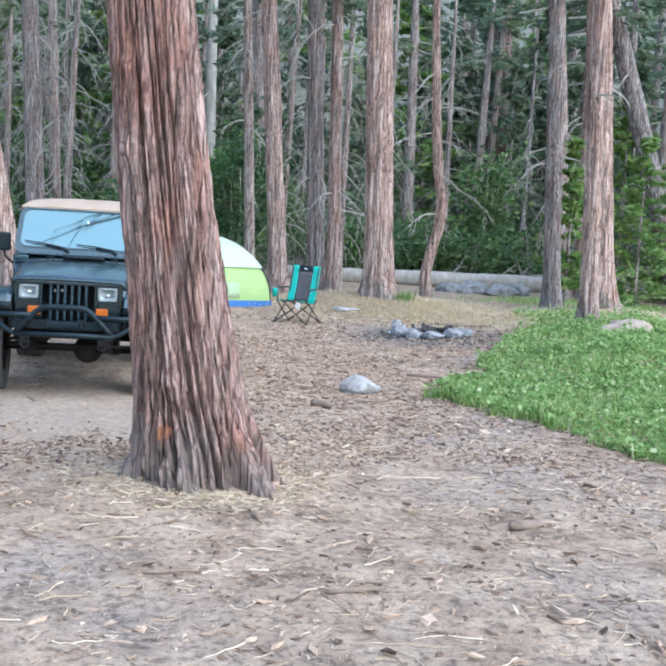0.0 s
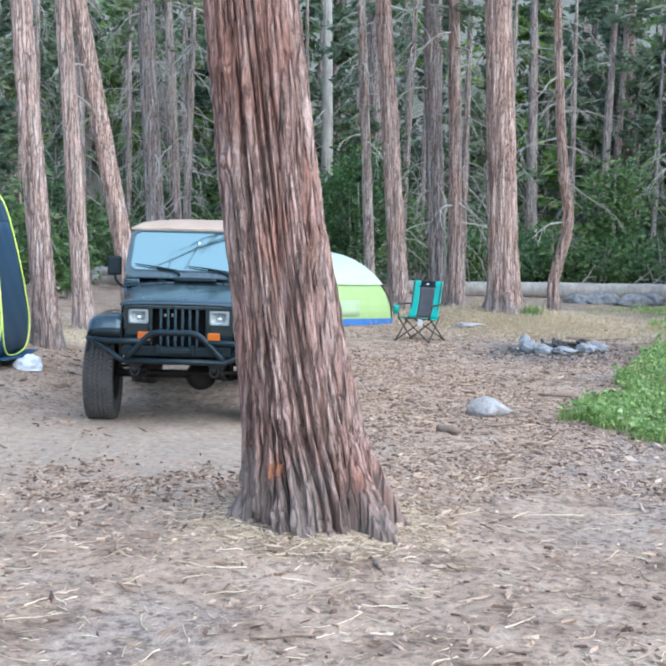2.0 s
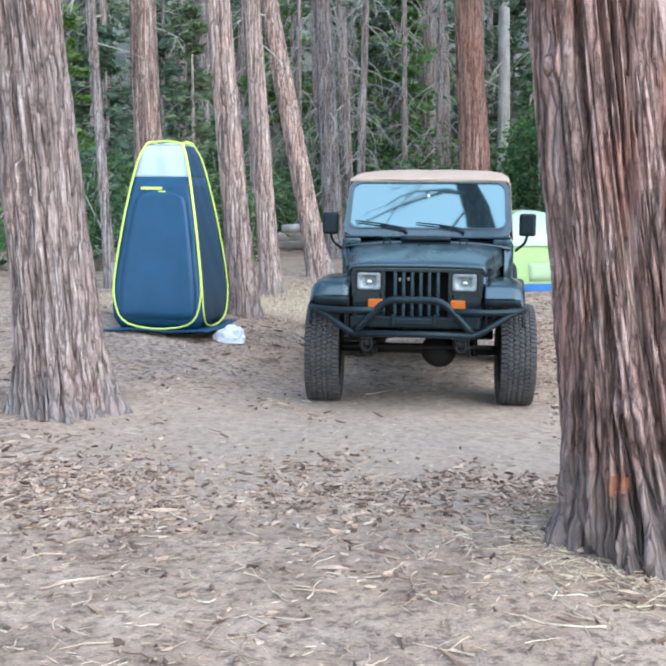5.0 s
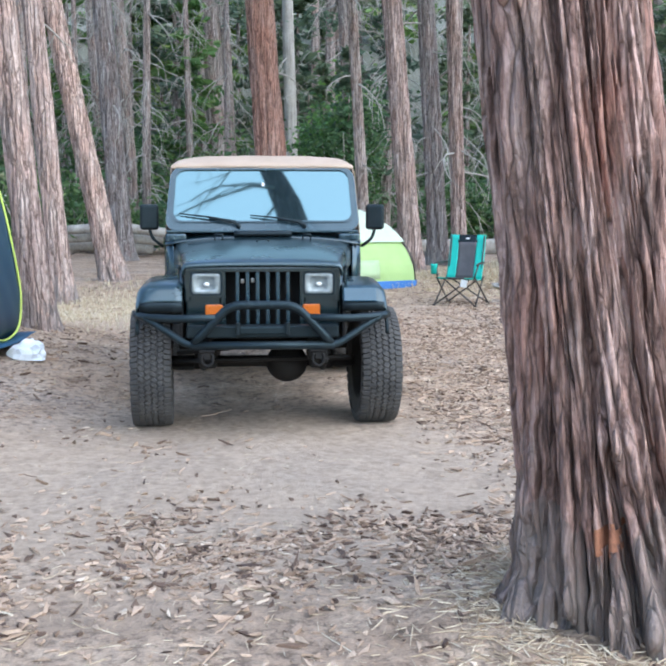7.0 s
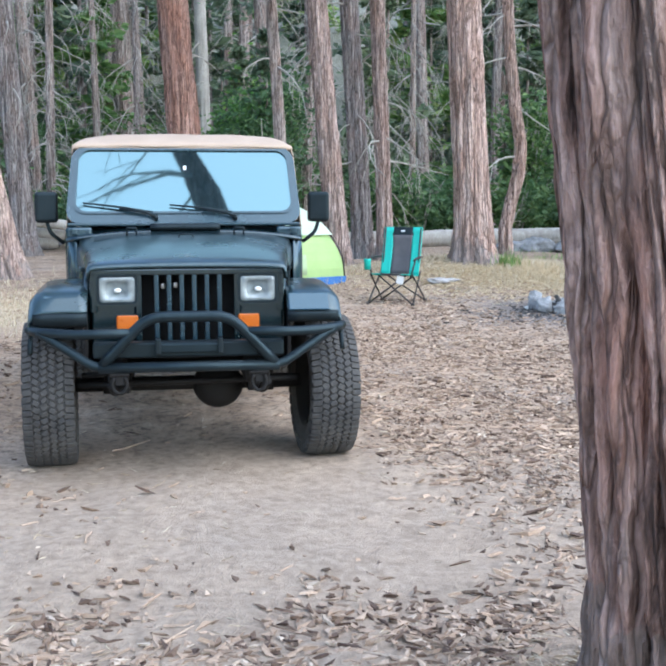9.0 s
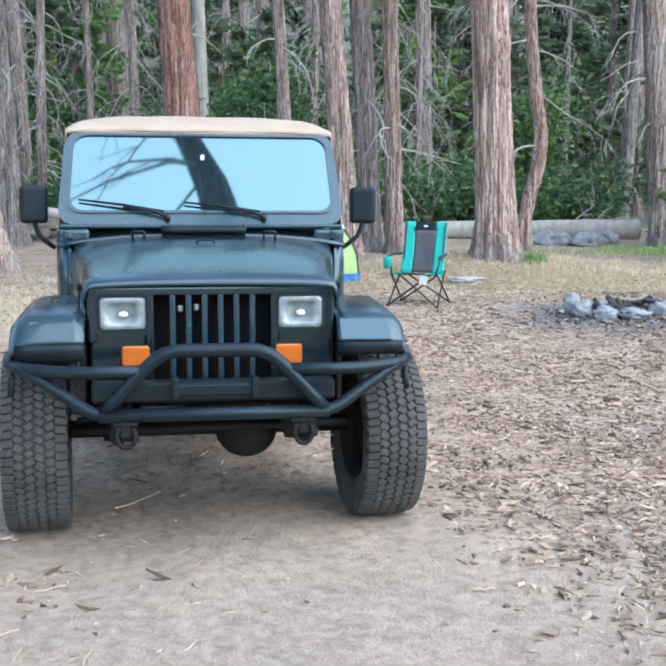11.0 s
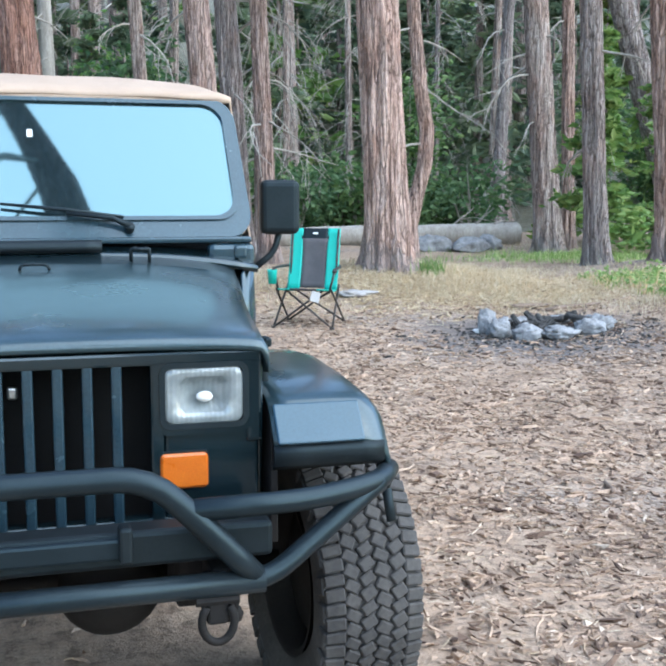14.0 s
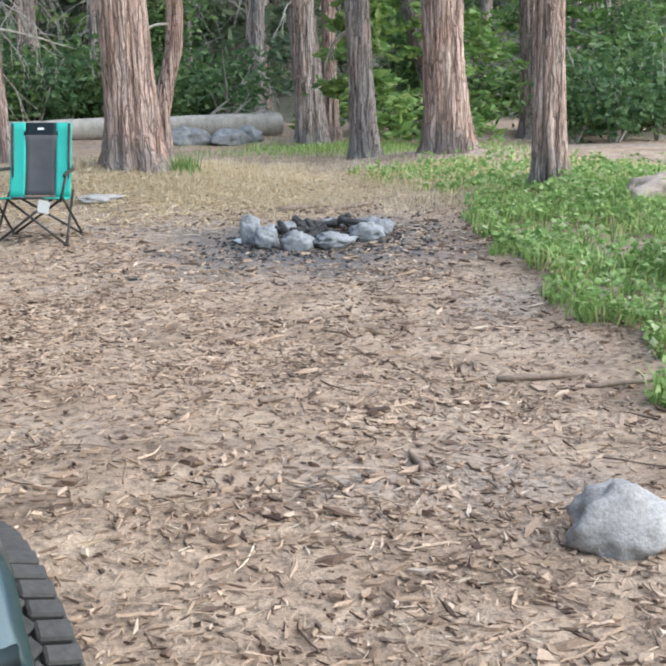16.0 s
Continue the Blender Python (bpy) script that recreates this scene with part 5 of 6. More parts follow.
def dome_tent():
    t = new("dome_tent")
    x0, y0 = 1.14, 11.35
    t.matrix_basis = pose(x0, y0, hz(x0, y0) - 0.03, 0, 0, -65)
    S, H = 1.06, 1.36

    def at(u, v, lift=0.0):
        """A point over the floor square, on the domed skin."""
        e = max(abs(u), abs(v))
        z = H * (1 - e ** 2.3) ** 0.62
        bulge = 1 + 0.05 * math.sin(math.pi * min(1, z / H))
        return (u * S * bulge * (1 + lift), v * S * bulge * (1 + lift), z + lift)

    def ringpts(e, lift=0.0, n=12):
        q = [(-1 + 2 * k / n, -1) for k in range(n)] + [(1, -1 + 2 * k / n) for k in range(n)] + [(1 - 2 * k / n, 1) for k in range(n)] + [(-1, 1 - 2 * k / n) for k in range(n)]
        return [at(u * e, v * e, lift) for u, v in q]

    rows = [[(x * 1.02, y * 1.02, 0.0) for x, y, z in ringpts(1.0)], [(x * 1.02, y * 1.02, 0.13) for x, y, z in ringpts(0.997)]]
    loft("floor_tub", rows, M_TENT_B, t, True, False, 0.004)
    body = [[(x, y, max(z, 0.12)) for x, y, z in ringpts(e)] for e in (0.995, 0.99, 0.97, 0.94, 0.9, 0.85, 0.78, 0.7, 0.55, 0.35, 0.15, 0.02)]
    loft("inner_body", body, M_TENT_G, t, True, False, 0.003)
    fly = [ringpts(e, 0.03) for e in (0.81, 0.75, 0.67, 0.56, 0.45, 0.3, 0.15, 0.02)]
    ob = loft("rain_fly", fly, M_TENT_W, t, True, False, 0.004)
    ob.data.materials.append(M_TENT_G)
    n = 48
    ob.data.polygons.foreach_set("material_index", [1 if (i % n) // 12 in (0, 2) else 0 for i in range(len(ob.data.polygons))])
    for sx, sy in ((1, 1), (1, -1)):
        path = [at(sx * w, sy * w, 0.015) for w in np.linspace(-1, 1, 31)]
        tube("pole", path, 0.012, M_FRAME, t, 8)
    for turn in (0, 90, 180, 270):
        rows = [[tuple(Euler((0, 0, radians(turn))).to_matrix() @ Vector(at(u, -e, 0.006))) for u in np.linspace(-0.34, 0.34, 7)] for e in (0.985, 0.965, 0.94, 0.915)]
        loft("mesh_window", rows, M_TENT_M, t, False, True, 0.003)
    box("tag", (0.25, -1.0, 0.75), (0.05, 0.006, 0.06), M_PAPER, t, 0.002, (-20, 0, 0))
    tagged(t, "small dome tent with white fly over lime green walls", "tent")


def camp_chair():
    c = new("camping_chair")
    x0, y0 = 2.95, 8.62
    c.matrix_basis = pose(x0, y0, hz(x0, y0), 0, 0, -28) @ Matrix.Diagonal((1.10, 1.16, 1.0, 1))
    # its front faces -y
    r = 0.0115
    bm = bmesh.new()
    for s in (-1, 1):
        add_tube(bm, [(s * 0.29, -0.27, 0.01), (-s * 0.20, -0.21, 0.42)], r, 8)
        add_tube(bm, [(s * 0.29, 0.30, 0.01), (-s * 0.22, 0.14, 0.40)], r, 8)
        add_tube(bm, [(s * 0.29, -0.27, 0.01), (s * 0.26, 0.16, 0.43)], r, 8)
        add_tube(bm, [(s * 0.29, 0.30, 0.01), (s * 0.27, -0.24, 0.42)], r, 8)
        add_tube(bm, [(s * 0.25, -0.24, 0.38), (s * 0.30, -0.20, 0.62)], r, 8)
        add_tube(bm, [(s * 0.23, 0.12, 0.36), (s * 0.235, 0.27, 1.03)], r, 8)
        add_tube(bm, smooth_path([(s * 0.30, -0.26, 0.61), (s * 0.305, -0.20, 0.635), (s * 0.30, 0.05, 0.635), (s * 0.245, 0.24, 0.63)], 1), 0.016, 8)
        for y in (-0.27, 0.30):
            add_box(bm, pose(s * 0.29, y, 0.012), (0.045, 0.045, 0.024), 0.008)
    finish(bm, "frame", M_FRAME, c, True)

    def slab(name, x, w, y0, z0, y1, z1, mat, sag=0.03, lift=0.0):
        rows = []
        for k in range(11):
            u = k / 10
            rows.append([(x + e * w / 2, y0 + (y1 - y0) * u + sag * math.sin(math.pi * u) * (1 - 0.3 * e * e) - lift, z0 + (z1 - z0) * u - (sag * 0.8 * math.sin(math.pi * u) if z1 - z0 < 0.2 else 0)) for e in np.linspace(-1, 1, 7)])
        loft(name, rows, mat, c, False, True, 0.012)

    slab("back_mesh", 0, 0.26, 0.105, 0.40, 0.245, 0.93, M_MESH)
    slab("head_band", 0, 0.28, 0.245, 0.925, 0.275, 1.04, M_BLACK, 0.0)
    for s in (-1, 1):
        slab("back_side", s * 0.19, 0.125, 0.095, 0.38, 0.27, 1.04, M_TEAL, 0.02)
        slab("seat_side", s * 0.19, 0.12, -0.27, 0.425, 0.13, 0.385, M_TEAL, 0.02)
    slab("seat_mesh", 0, 0.26, -0.27, 0.43, 0.13, 0.385, M_MESH, 0.02)
    box("logo_patch", (0, 0.252, 0.985), (0.05, 0.006, 0.02), M_PAPER, c, 0.001, (-20, 0, 0))
    # cup holder on one arm, tag under the seat
    rows = [[(-0.31 + rr * math.cos(a), -0.24 + rr * math.sin(a), z) for a in np.linspace(0, 2 * math.pi, 17)] for rr, z in ((0.0, 0.47), (0.04, 0.47), (0.046, 0.60), (0.05, 0.62))]
    loft("cup_holder", rows, M_TEAL, c, False, True, 0.004)
    tagged(c, "teal and black folding camping chair on bare dirt", "chair")
    tag = box("paper_scrap", (x0 - 0.02, y0 - 0.31, hz(x0, y0) + 0.34), (0.10, 0.012, 0.115), M_PAPER, None, 0.004, (8, 14, -30))
    tag.parent = c
    tag.matrix_parent_inverse = c.matrix_basis.inverted()
    tag.name = "care_tag"


def stone(name, x, y, size, mat, seed, label, group="", sink=0.25, turn=0, z=None):
    bm = bmesh.new()
    rugged = 1.9 if group == "stones of the fire ring" else 1.0
    bmesh.ops.create_icosphere(bm, subdivisions=4, radius=0.5)
    off = Vector((seed * 2.3, seed * 0.7, seed))
    for v in bm.verts:
        p = v.co.normalized()
        k = 1 + 0.35 * noise.noise(p * 1.6 + off) + rugged * 0.16 * noise.noise(p * 4 + off) + rugged * 0.05 * noise.noise(p * 11 + off)
        for plane in range(5):
            d = Vector((math.sin(plane * 2.4 + seed), math.cos(plane * 1.7 + seed * 2), math.sin(plane + seed * 3) * 0.7)).normalized()
            k = min(k, (0.86 + 0.1 * math.sin(plane * 3 + seed)) / max(0.2, p.dot(d))) if p.dot(d) > 0.3 else k
        v.co = Vector((p.x * size[0], p.y * size[1], p.z * size[2])) * 0.5 * k
    ob = finish(bm, name, mat, None, True)
    ob.matrix_basis = pose(x, y, (hz(x, y) if z is None else z) + size[2] * (0.5 - sink), 0, 0, turn)
    tagged(ob, label, "rock", group)
    return ob


shower_tent()
dome_tent()
camp_chair()
rock = stone("rock", 3.15, 1.38, (0.40, 0.35, 0.26), M_ROCK, 6, "pale grey rock half sunk in leaf litter", sink=0.22, turn=8)
for v in rock.data.vertices:
    if v.co.x > 0.03:
        t = min(1.0, (v.co.x - 0.03) / 0.16)
        v.co.z = v.co.z * (1 - 0.3 * t) - 0.02 * t
        v.co.x = 0.03 + (v.co.x - 0.03) * 1.35
stone("rock", 8.35, 6.4, (1.15, 0.6, 0.36), M_ROCK_B, 9, "low brown boulder in the grass beside a cedar", sink=0.38, turn=15)
# fire ring: a rough circle of sooty stones round charcoal
rng = random.Random(7)
cx, cy = 5.25, 7.62
for k, (a, w, d, h) in enumerate(((200, 0.30, 0.26, 0.30), (232, 0.36, 0.30, 0.26), (262, 0.42, 0.30, 0.22), (298, 0.40, 0.34, 0.26), (330, 0.34, 0.30, 0.24), (10, 0.30, 0.26, 0.16), (50, 0.34, 0.24, 0.15), (95, 0.36, 0.26, 0.16), (135, 0.30, 0.24, 0.18), (168, 0.22, 0.20, 0.40))):
    x, y = cx + 0.62 * math.cos(radians(a)), cy + 0.50 * math.sin(radians(a))
    stone("fire_ring_stone", x, y, (w * 0.92, d, h * (0.8 if k in (0, 9) else 0.72)), M_ROCK_S, 20 + k, "sooty grey stone of the camp fire ring", "stones of the fire ring", 0.2, a + 90)
bm = bmesh.new()
for _ in range(26):
    x, y = cx + rng.gauss(0, 0.22), cy + rng.gauss(0, 0.17)
    add_box(bm, pose(x, y, hz(x, y) + rng.uniform(0.02, 0.14), rng.uniform(-40, 40), rng.uniform(-40, 40), rng.uniform(0, 360)), (rng.uniform(0.08, 0.3), 0.06, 0.05), 0.012, 1)
tagged(finish(bm, "charcoal", M_ASH), "heap of burnt charcoal and ash in the fire ring", "charcoal", kind="stuff")


def fallen_log():
    a, b, r = Vector((3.6, 23.6, 0)), Vector((12.3, 22.9, 0)), 0.27
    g = new("fallen_log")
    g.location = (a.x, a.y, 0)
    rows = []
    n = 28
    for i in range(61):
        u = i / 60
        p = a.lerp(b, u)
        rr = r * (0.78 + 0.3 * u)
        rows.append([(p.x - a.x + (0.06 * noise.noise(Vector((k * 0.9, i * 0.5, 7))) if i == 60 else 0), p.y - a.y + rr * math.cos(2 * math.pi * k / n) * (1 + 0.07 * noise.noise(Vector((i * 0.15, k * 0.8, 2)))),
                      hz(p.x, p.y) + rr * 0.9 + rr * math.sin(2 * math.pi * k / n) * (1 + 0.07 * noise.noise(Vector((i * 0.15, k * 0.8, 5))))) for k in range(n)])
    loft("log", rows, M_DEAD, g, True)
    end = b
    m = mesh("broken_end", [(end.x - a.x + 0.05 * (1 + noise.noise(Vector((k, 3, 1)))) * (j == 0), end.y - a.y + r * 1.0 * f * math.cos(2 * math.pi * k / n), hz(b.x, b.y) + r * 0.95 + r * f * math.sin(2 * math.pi * k / n))
                             for j, f in enumerate((0.55, 1.08)) for k in range(n)], [tuple(range(n))] + [(k, (k + 1) % n, n + (k + 1) % n, n + k) for k in range(n)], M_CUT, g)
    bm = bmesh.new()
    rg = random.Random(3)
    for u in (0.62, 0.8, 0.86, 0.9):
        p = a.lerp(b, u)
        twig(bm, (p.x - a.x, p.y - a.y, hz(p.x, p.y) + 0.4), (0.5, -0.3, 0.9), 0.8, 0.04, rg, 0.1)
    tagged(finish(bm, "branch_stubs", M_DEAD, g, True), kind="stuff")
    tagged(g, "long bleached fallen log with a broken end", "log")


fallen_log()
# heap of grey branches and stones in front of the log
for k, (x, y, w, d, h) in enumerate(((9.1, 20.6, 1.0, 0.7, 0.5), (9.9, 20.3, 1.2, 0.7, 0.42), (10.6, 20.9, 0.8, 0.6, 0.45), (8.4, 20.9, 0.9, 0.6, 0.36))):
    stone("boulder", x, y, (w, d, h), M_ROCK_S, 50 + k, "low grey boulder heaped before the log", "boulders by the log", 0.25, k * 40)
# bleached wood and pale stones behind the cedars
rng = random.Random(17)
for k in range(7):
    x, y = -5.0 + rng.uniform(-1.5, 1.5), 24.0 + rng.uniform(-1, 1)
    stone("boulder", x, y, (rng.uniform(0.6, 1.2), 0.6, rng.uniform(0.35, 0.7)), M_ROCK, 70 + k, "pale boulder among the shrubs", "boulders in the brush", 0.2, rng.uniform(0, 180))
for k in range(3):
    x, y = -4.6 + 0.3 * k, 22.6 - 0.3 * k
    p = [(x - 1.4, y, hz(x - 1.4, y) + 0.25 + 0.25 * k), (x, y + 0.1, hz(x, y) + 0.3 + 0.26 * k), (x + 1.5, y, hz(x + 1.5, y) + 0.22 + 0.22 * k)]
    tagged(tube("dead_log", smooth_path(p, 1), 0.13, M_DEAD, None, 12), "bleached dead log lying in the brush", "log", "logs in the brush")


def crumpled(name, x, y, w, h, mat, seed, label, category):
    bm = bmesh.new()
    bmesh.ops.create_icosphere(bm, subdivisions=3, radius=1.0)
    off = Vector((seed, seed * 2.1, 0))
    for v in bm.verts:
        p = v.co.normalized()
        k = 1 + 0.45 * abs(noise.noise(p * 2.2 + off)) - 0.35 * abs(noise.noise(p * 5 + off))
        v.co = Vector((p.x * w * k, p.y * w * 0.7 * k, max(-0.1, p.z) * h * k))
    ob = finish(bm, name, mat)
    ob.location = (x, y, hz(x, y) + 0.01)
    tagged(ob, label, category)


crumpled("plastic_bag", -2.16, 2.50, 0.17, 0.15, M_PLASTIC, 4, "crumpled white plastic bag beside the shower tent", "bag")
stone("rock", 4.0, 10.3, (0.5, 0.3, 0.10), M_ROCK, 91, "flat pale stone on the dirt by the dry grass", sink=0.3, turn=5)
box_scrap = stone("rock", 4.62, 7.75, (0.20, 0.14, 0.07), M_PAPER, 95, "small white stone beside the fire ring", sink=0.2)

# ---------------------------------------------------------------- grass and litter


def blades(name, mat, spots, tall, width, seed, label, lean=0.5, segs=2):
    """Curved tapering blades at the given spots: one mesh."""
    rg = np.random.default_rng(seed)
    P = np.array(spots, float)
    n = len(P)
    z = height(P[:, 0], P[:, 1])
    a = rg.uniform(0, 2 * math.pi, n)
    x, y = P[:, 0], P[:, 1]
    L = tall * rg.uniform(0.5, 1.35, n) * (0.9 + 0.4 * np.sin(2.3 * x + 1.1 * np.sin(1.7 * y)) * np.sin(2.9 * y + 0.8 * np.sin(2.1 * x)) + 0.3 * np.sin(5.3 * x + y) * np.sin(4.7 * y - x))
    b = np.abs(rg.normal(0, lean, n))
    side = np.stack([-np.sin(a), np.cos(a), 0 * a], 1) * (width * rg.uniform(0.6, 1.3, n))[:, None]
    out = np.stack([np.cos(a), np.sin(a), 0 * a], 1)
    base = np.stack([P[:, 0], P[:, 1], z - 0.01], 1)
    up = np.array([0, 0, 1.0])
    mid = base + out * (L * 0.35 * b)[:, None] + up * (L * 0.6)[:, None]
    tip = base + out * (L * b)[:, None] + up * (L * (1 - 0.25 * b))[:, None]
    V = np.stack([base - side, base + side, mid - side * 0.8, mid + side * 0.8, tip], 1).reshape(-1, 3)
    i = np.arange(n)[:, None] * 5
    F = np.concatenate([i + [[0, 1, 3]], i + [[0, 3, 2]], i + [[2, 3, 4]]])
    return tagged(mesh(name, V.tolist(), F.tolist(), mat), label, "grass", kind="stuff")


def inside_patch(x, y):
    """How far inside the green patch a place is: above 0 is in."""
    edge = np.interp(y, (-2.6, -0.5, 0.4, 1.0, 1.8, 2.7, 3.7, 4.8, 6.4, 7.4, 8.2, 11), (5.3, 4.9, 4.25, 4.05, 4.45, 4.85, 5.3, 5.7, 6.3, 7.0, 7.5, 7.8)) + 0.12 * np.sin(y * 4.1) + 0.07 * np.sin(y * 9.3)
    return np.minimum(x - edge, np.minimum(y + 2.9, 11.5 - y))


rg = np.random.default_rng(9)
S = np.stack([rg.uniform(3.6, 13.0, 230000), rg.uniform(-2.9, 11.5, 230000)], 1)
d = inside_patch(S[:, 0], S[:, 1])
clump = np.array([noise.noise(Vector((x * 1.1, y * 1.1, 3.0))) for x, y in S])
near = np.clip(1.25 - np.hypot(S[:, 0] - 6, S[:, 1] - 3) / 14, 0.35, 1)
keep = (d > -0.12 + 0.25 * clump) & (rg.uniform(0, 1, len(S)) < near * np.clip(0.75 + clump, 0.15, 1))
green = S[keep][:92000]
dryer = rg.uniform(0, 1, len(green)) < np.clip((green[:, 1] - 6.5) / 5, 0, 0.6) + 0.35 * (np.sin(1.9 * green[:, 0] + 0.7) * np.sin(2.3 * green[:, 1] + green[:, 0]) > 0.45)
blades("green_grass", M_GRASS, green[~dryer], 0.14, 0.0075, 1, "patch of low lush green grass and clover", 0.7)
blades("yellowing_grass", M_DRY, green[dryer], 0.11, 0.005, 2, "yellowing grass at the edge of the patch", 0.6)
# broad clover leaves in the patch
pick = rg.permutation(len(green[~dryer]))[:22000]
C = green[~dryer][pick]
cl = np.concatenate([C, (height(C[:, 0], C[:, 1]) + rg.uniform(0.02, 0.17, len(C)) * np.array([1 + 0.9 * noise.noise(Vector((x * 2.6, y * 2.6, 1.0))) for x, y in C]))[:, None], np.full((len(C), 1), 0.05)], 1)
ob = leaf_cloud("clover", M_GRASS, cl, (0.7, 0.7, 0.5), 60000, 0.056, 3, None, 0.35, 1.3)
tagged(ob, "low clover and weeds among the grass", "clover", kind="stuff")

# dry grass bank round the pine, and along the left edge
spots = []
for cx, cy, sx, sy, n in ((5.0, 11.0, 0.9, 0.6, 2600), (5.6, 10.3, 1.2, 0.7, 3500), (3.2, 11.6, 1.2, 0.5, 2200), (7.2, 9.9, 1.0, 0.8, 3200), (7.6, 8.2, 0.5, 0.6, 1600), (-4.2, 7.0, 1.6, 1.6, 4200), (-2.6, 8.2, 1.0, 1.4, 2600), (2.2, 13.0, 1.5, 0.7, 1600), (-1.6, 9.5, 1.0, 1.5, 1600), (7.0, 12.6, 1.6, 0.8, 2200), (14.0, 21.5, 1.8, 0.8, 3500), (6.4, 13.2, 0.7, 0.9, 4500)):
    spots.append(np.stack([rg.normal(cx, sx, n), rg.normal(cy, sy, n)], 1))
blades("dry_grass", M_DRY, np.concatenate(spots), 0.10, 0.004, 4, "sparse dry straw-coloured grass on a low bank", 1.3)
G = np.stack([rg.normal(11.3, 1.3, 6000), rg.normal(16.9, 1.2, 6000)], 1)
blades("green_grass", M_GRASS, G, 0.14, 0.006, 5, "strip of short green grass before the log", 0.7)
# one weedy clump at the pine's foot
W = np.stack([rg.normal(5.3, 0.16, 160), rg.normal(11.3, 0.14, 160)], 1)
blades("weeds", M_LEAF_Y, W, 0.25, 0.007, 6, "leafy weeds at the foot of a pine", 0.5)


def chips(name, mat, spots, length, width, thick, seed, label, category):
    """Thin angular bits of bark and wood lying about: one mesh."""
    rg = np.random.default_rng(seed)
    P = np.array(spots, float)
    n = len(P)
    L = length * np.exp(np.clip(rg.normal(0, 0.4, n), -0.9, 0.55)) / 2
    W = width * np.exp(rg.normal(0, 0.35, n)) / 2
    T = thick * rg.uniform(0.6, 1.6, n) / 2
    corner = np.array([(-1, -0.8, -1), (0.9, -0.55, -1), (0.1, 1, -1), (-1, -0.8, 1), (0.9, -0.55, 1), (0.1, 1, 1)], float)
    if thick > 0.01:
        corner = np.array([(-1, 0, -1), (0.3, -1, -1), (1, 0.3, -1), (-0.2, 1, -1), (-1, 0, 1), (0.3, -1, 1), (1, 0.3, 1), (-0.2, 1, 1)], float)
    m = len(corner)
    V = corner[None] * np.stack([L, W, T], 1)[:, None] * rg.uniform(0.35, 1.25, (n, m, 3))
    a, p, r = rg.uniform(0, 2 * math.pi, n), rg.normal(0, 0.16, n), rg.normal(0, 0.3, n)
    ca, sa, cp, sp, cr, sr = np.cos(a), np.sin(a), np.cos(p), np.sin(p), np.cos(r), np.sin(r)
    x, y, z = V[..., 0], V[..., 1], V[..., 2]
    y, z = y * cr[:, None] - z * sr[:, None], y * sr[:, None] + z * cr[:, None]
    x, z = x * cp[:, None] - z * sp[:, None], x * sp[:, None] + z * cp[:, None]
    x, y = x * ca[:, None] - y * sa[:, None], x * sa[:, None] + y * ca[:, None]
    base = height(P[:, 0], P[:, 1]) + T * 0.8 + np.abs(sp) * L * 0.5
    V = np.stack([x + P[:, :1], y + P[:, 1:2], z + base[:, None]], -1).reshape(-1, 3)
    k = m // 2
    F = []
    for i in range(n):
        b = i * m
        F += [tuple(range(b + k, b + m))] + [(b + e, b + (e + 1) % k, b + k + (e + 1) % k, b + k + e) for e in range(k)]
    return tagged(mesh(name, V.tolist(), F, mat), label, category, kind="stuff")


def scatter(n, seed, where):
    rg = np.random.default_rng(seed)
    P = np.stack([rg.uniform(-5.5, 7.5, n * 5), rg.uniform(-9, 11, n * 5)], 1)
    w = where(P[:, 0], P[:, 1]) * np.clip(0.55 + 0.9 * np.array([noise.noise(Vector((x * 0.8, y * 0.8, 9.0))) for x, y in P]), 0.03, 1)
    P = P[rg.uniform(0, 1, len(P)) < w]
    clear = (np.hypot(P[:, 0] - 1.35, P[:, 1] + 3.3) > 0.45) & (np.hypot(P[:, 0] + 2.66, P[:, 1] + 0.72) > 0.4)
    return P[clear][:n]


def litter_density(x, y):
    bare = np.exp(-(((x + 0.1) / 1.7) ** 2 + ((y + 1.2) / 1.15) ** 2))
    under = (np.abs(x) < 0.95) & (y > -0.3) & (y < 3.6)
    right = 0.25 + 0.75 * sstep(0.7, 1.9, x) * (1 - 0.8 * sstep(7.5, 10.5, y)) * sstep(-2.8, -0.5, y)
    belt = 0.9 * np.exp(-((y + 2.9 - 0.1 * x) / 0.75) ** 2)
    return np.clip((right + belt) * (1 - 0.93 * bare), 0.03, 1) * np.where(under, 0.1, 1) * np.where(inside_patch(x, y) > 0.1, 0.15, 1)


chips("bark_litter", M_LITTER, scatter(21000, 1, litter_density), 0.042, 0.020, 0.008, 11, "loose flakes of bark and dead leaves on the dirt", "litter")
chips("bark_crumbs", M_LITTER, scatter(9000, 7, litter_density), 0.024, 0.015, 0.006, 17, "fine crumbs of bark and leaf mould on the dirt", "litter")
chips("wood_chips", M_LITTER, scatter(4200, 2, litter_density), 0.085, 0.026, 0.014, 12, "larger splinters of bark scattered on the ground", "litter")
chips("pine_straw", M_NEEDLE, scatter(9000, 3, lambda x, y: np.clip(0.45 + 0.4 * litter_density(x, y), 0, 1)), 0.07, 0.004, 0.003, 13, "dry straw and thin twigs on the dirt", "litter")
G = np.stack([np.random.default_rng(21).uniform(-3, 6, 7500), np.random.default_rng(22).uniform(-9.5, -3.0, 7500)], 1)
chips("pine_straw", M_NEEDLE, G, 0.06, 0.0035, 0.003, 14, "dry straw round the cedar's foot", "litter")

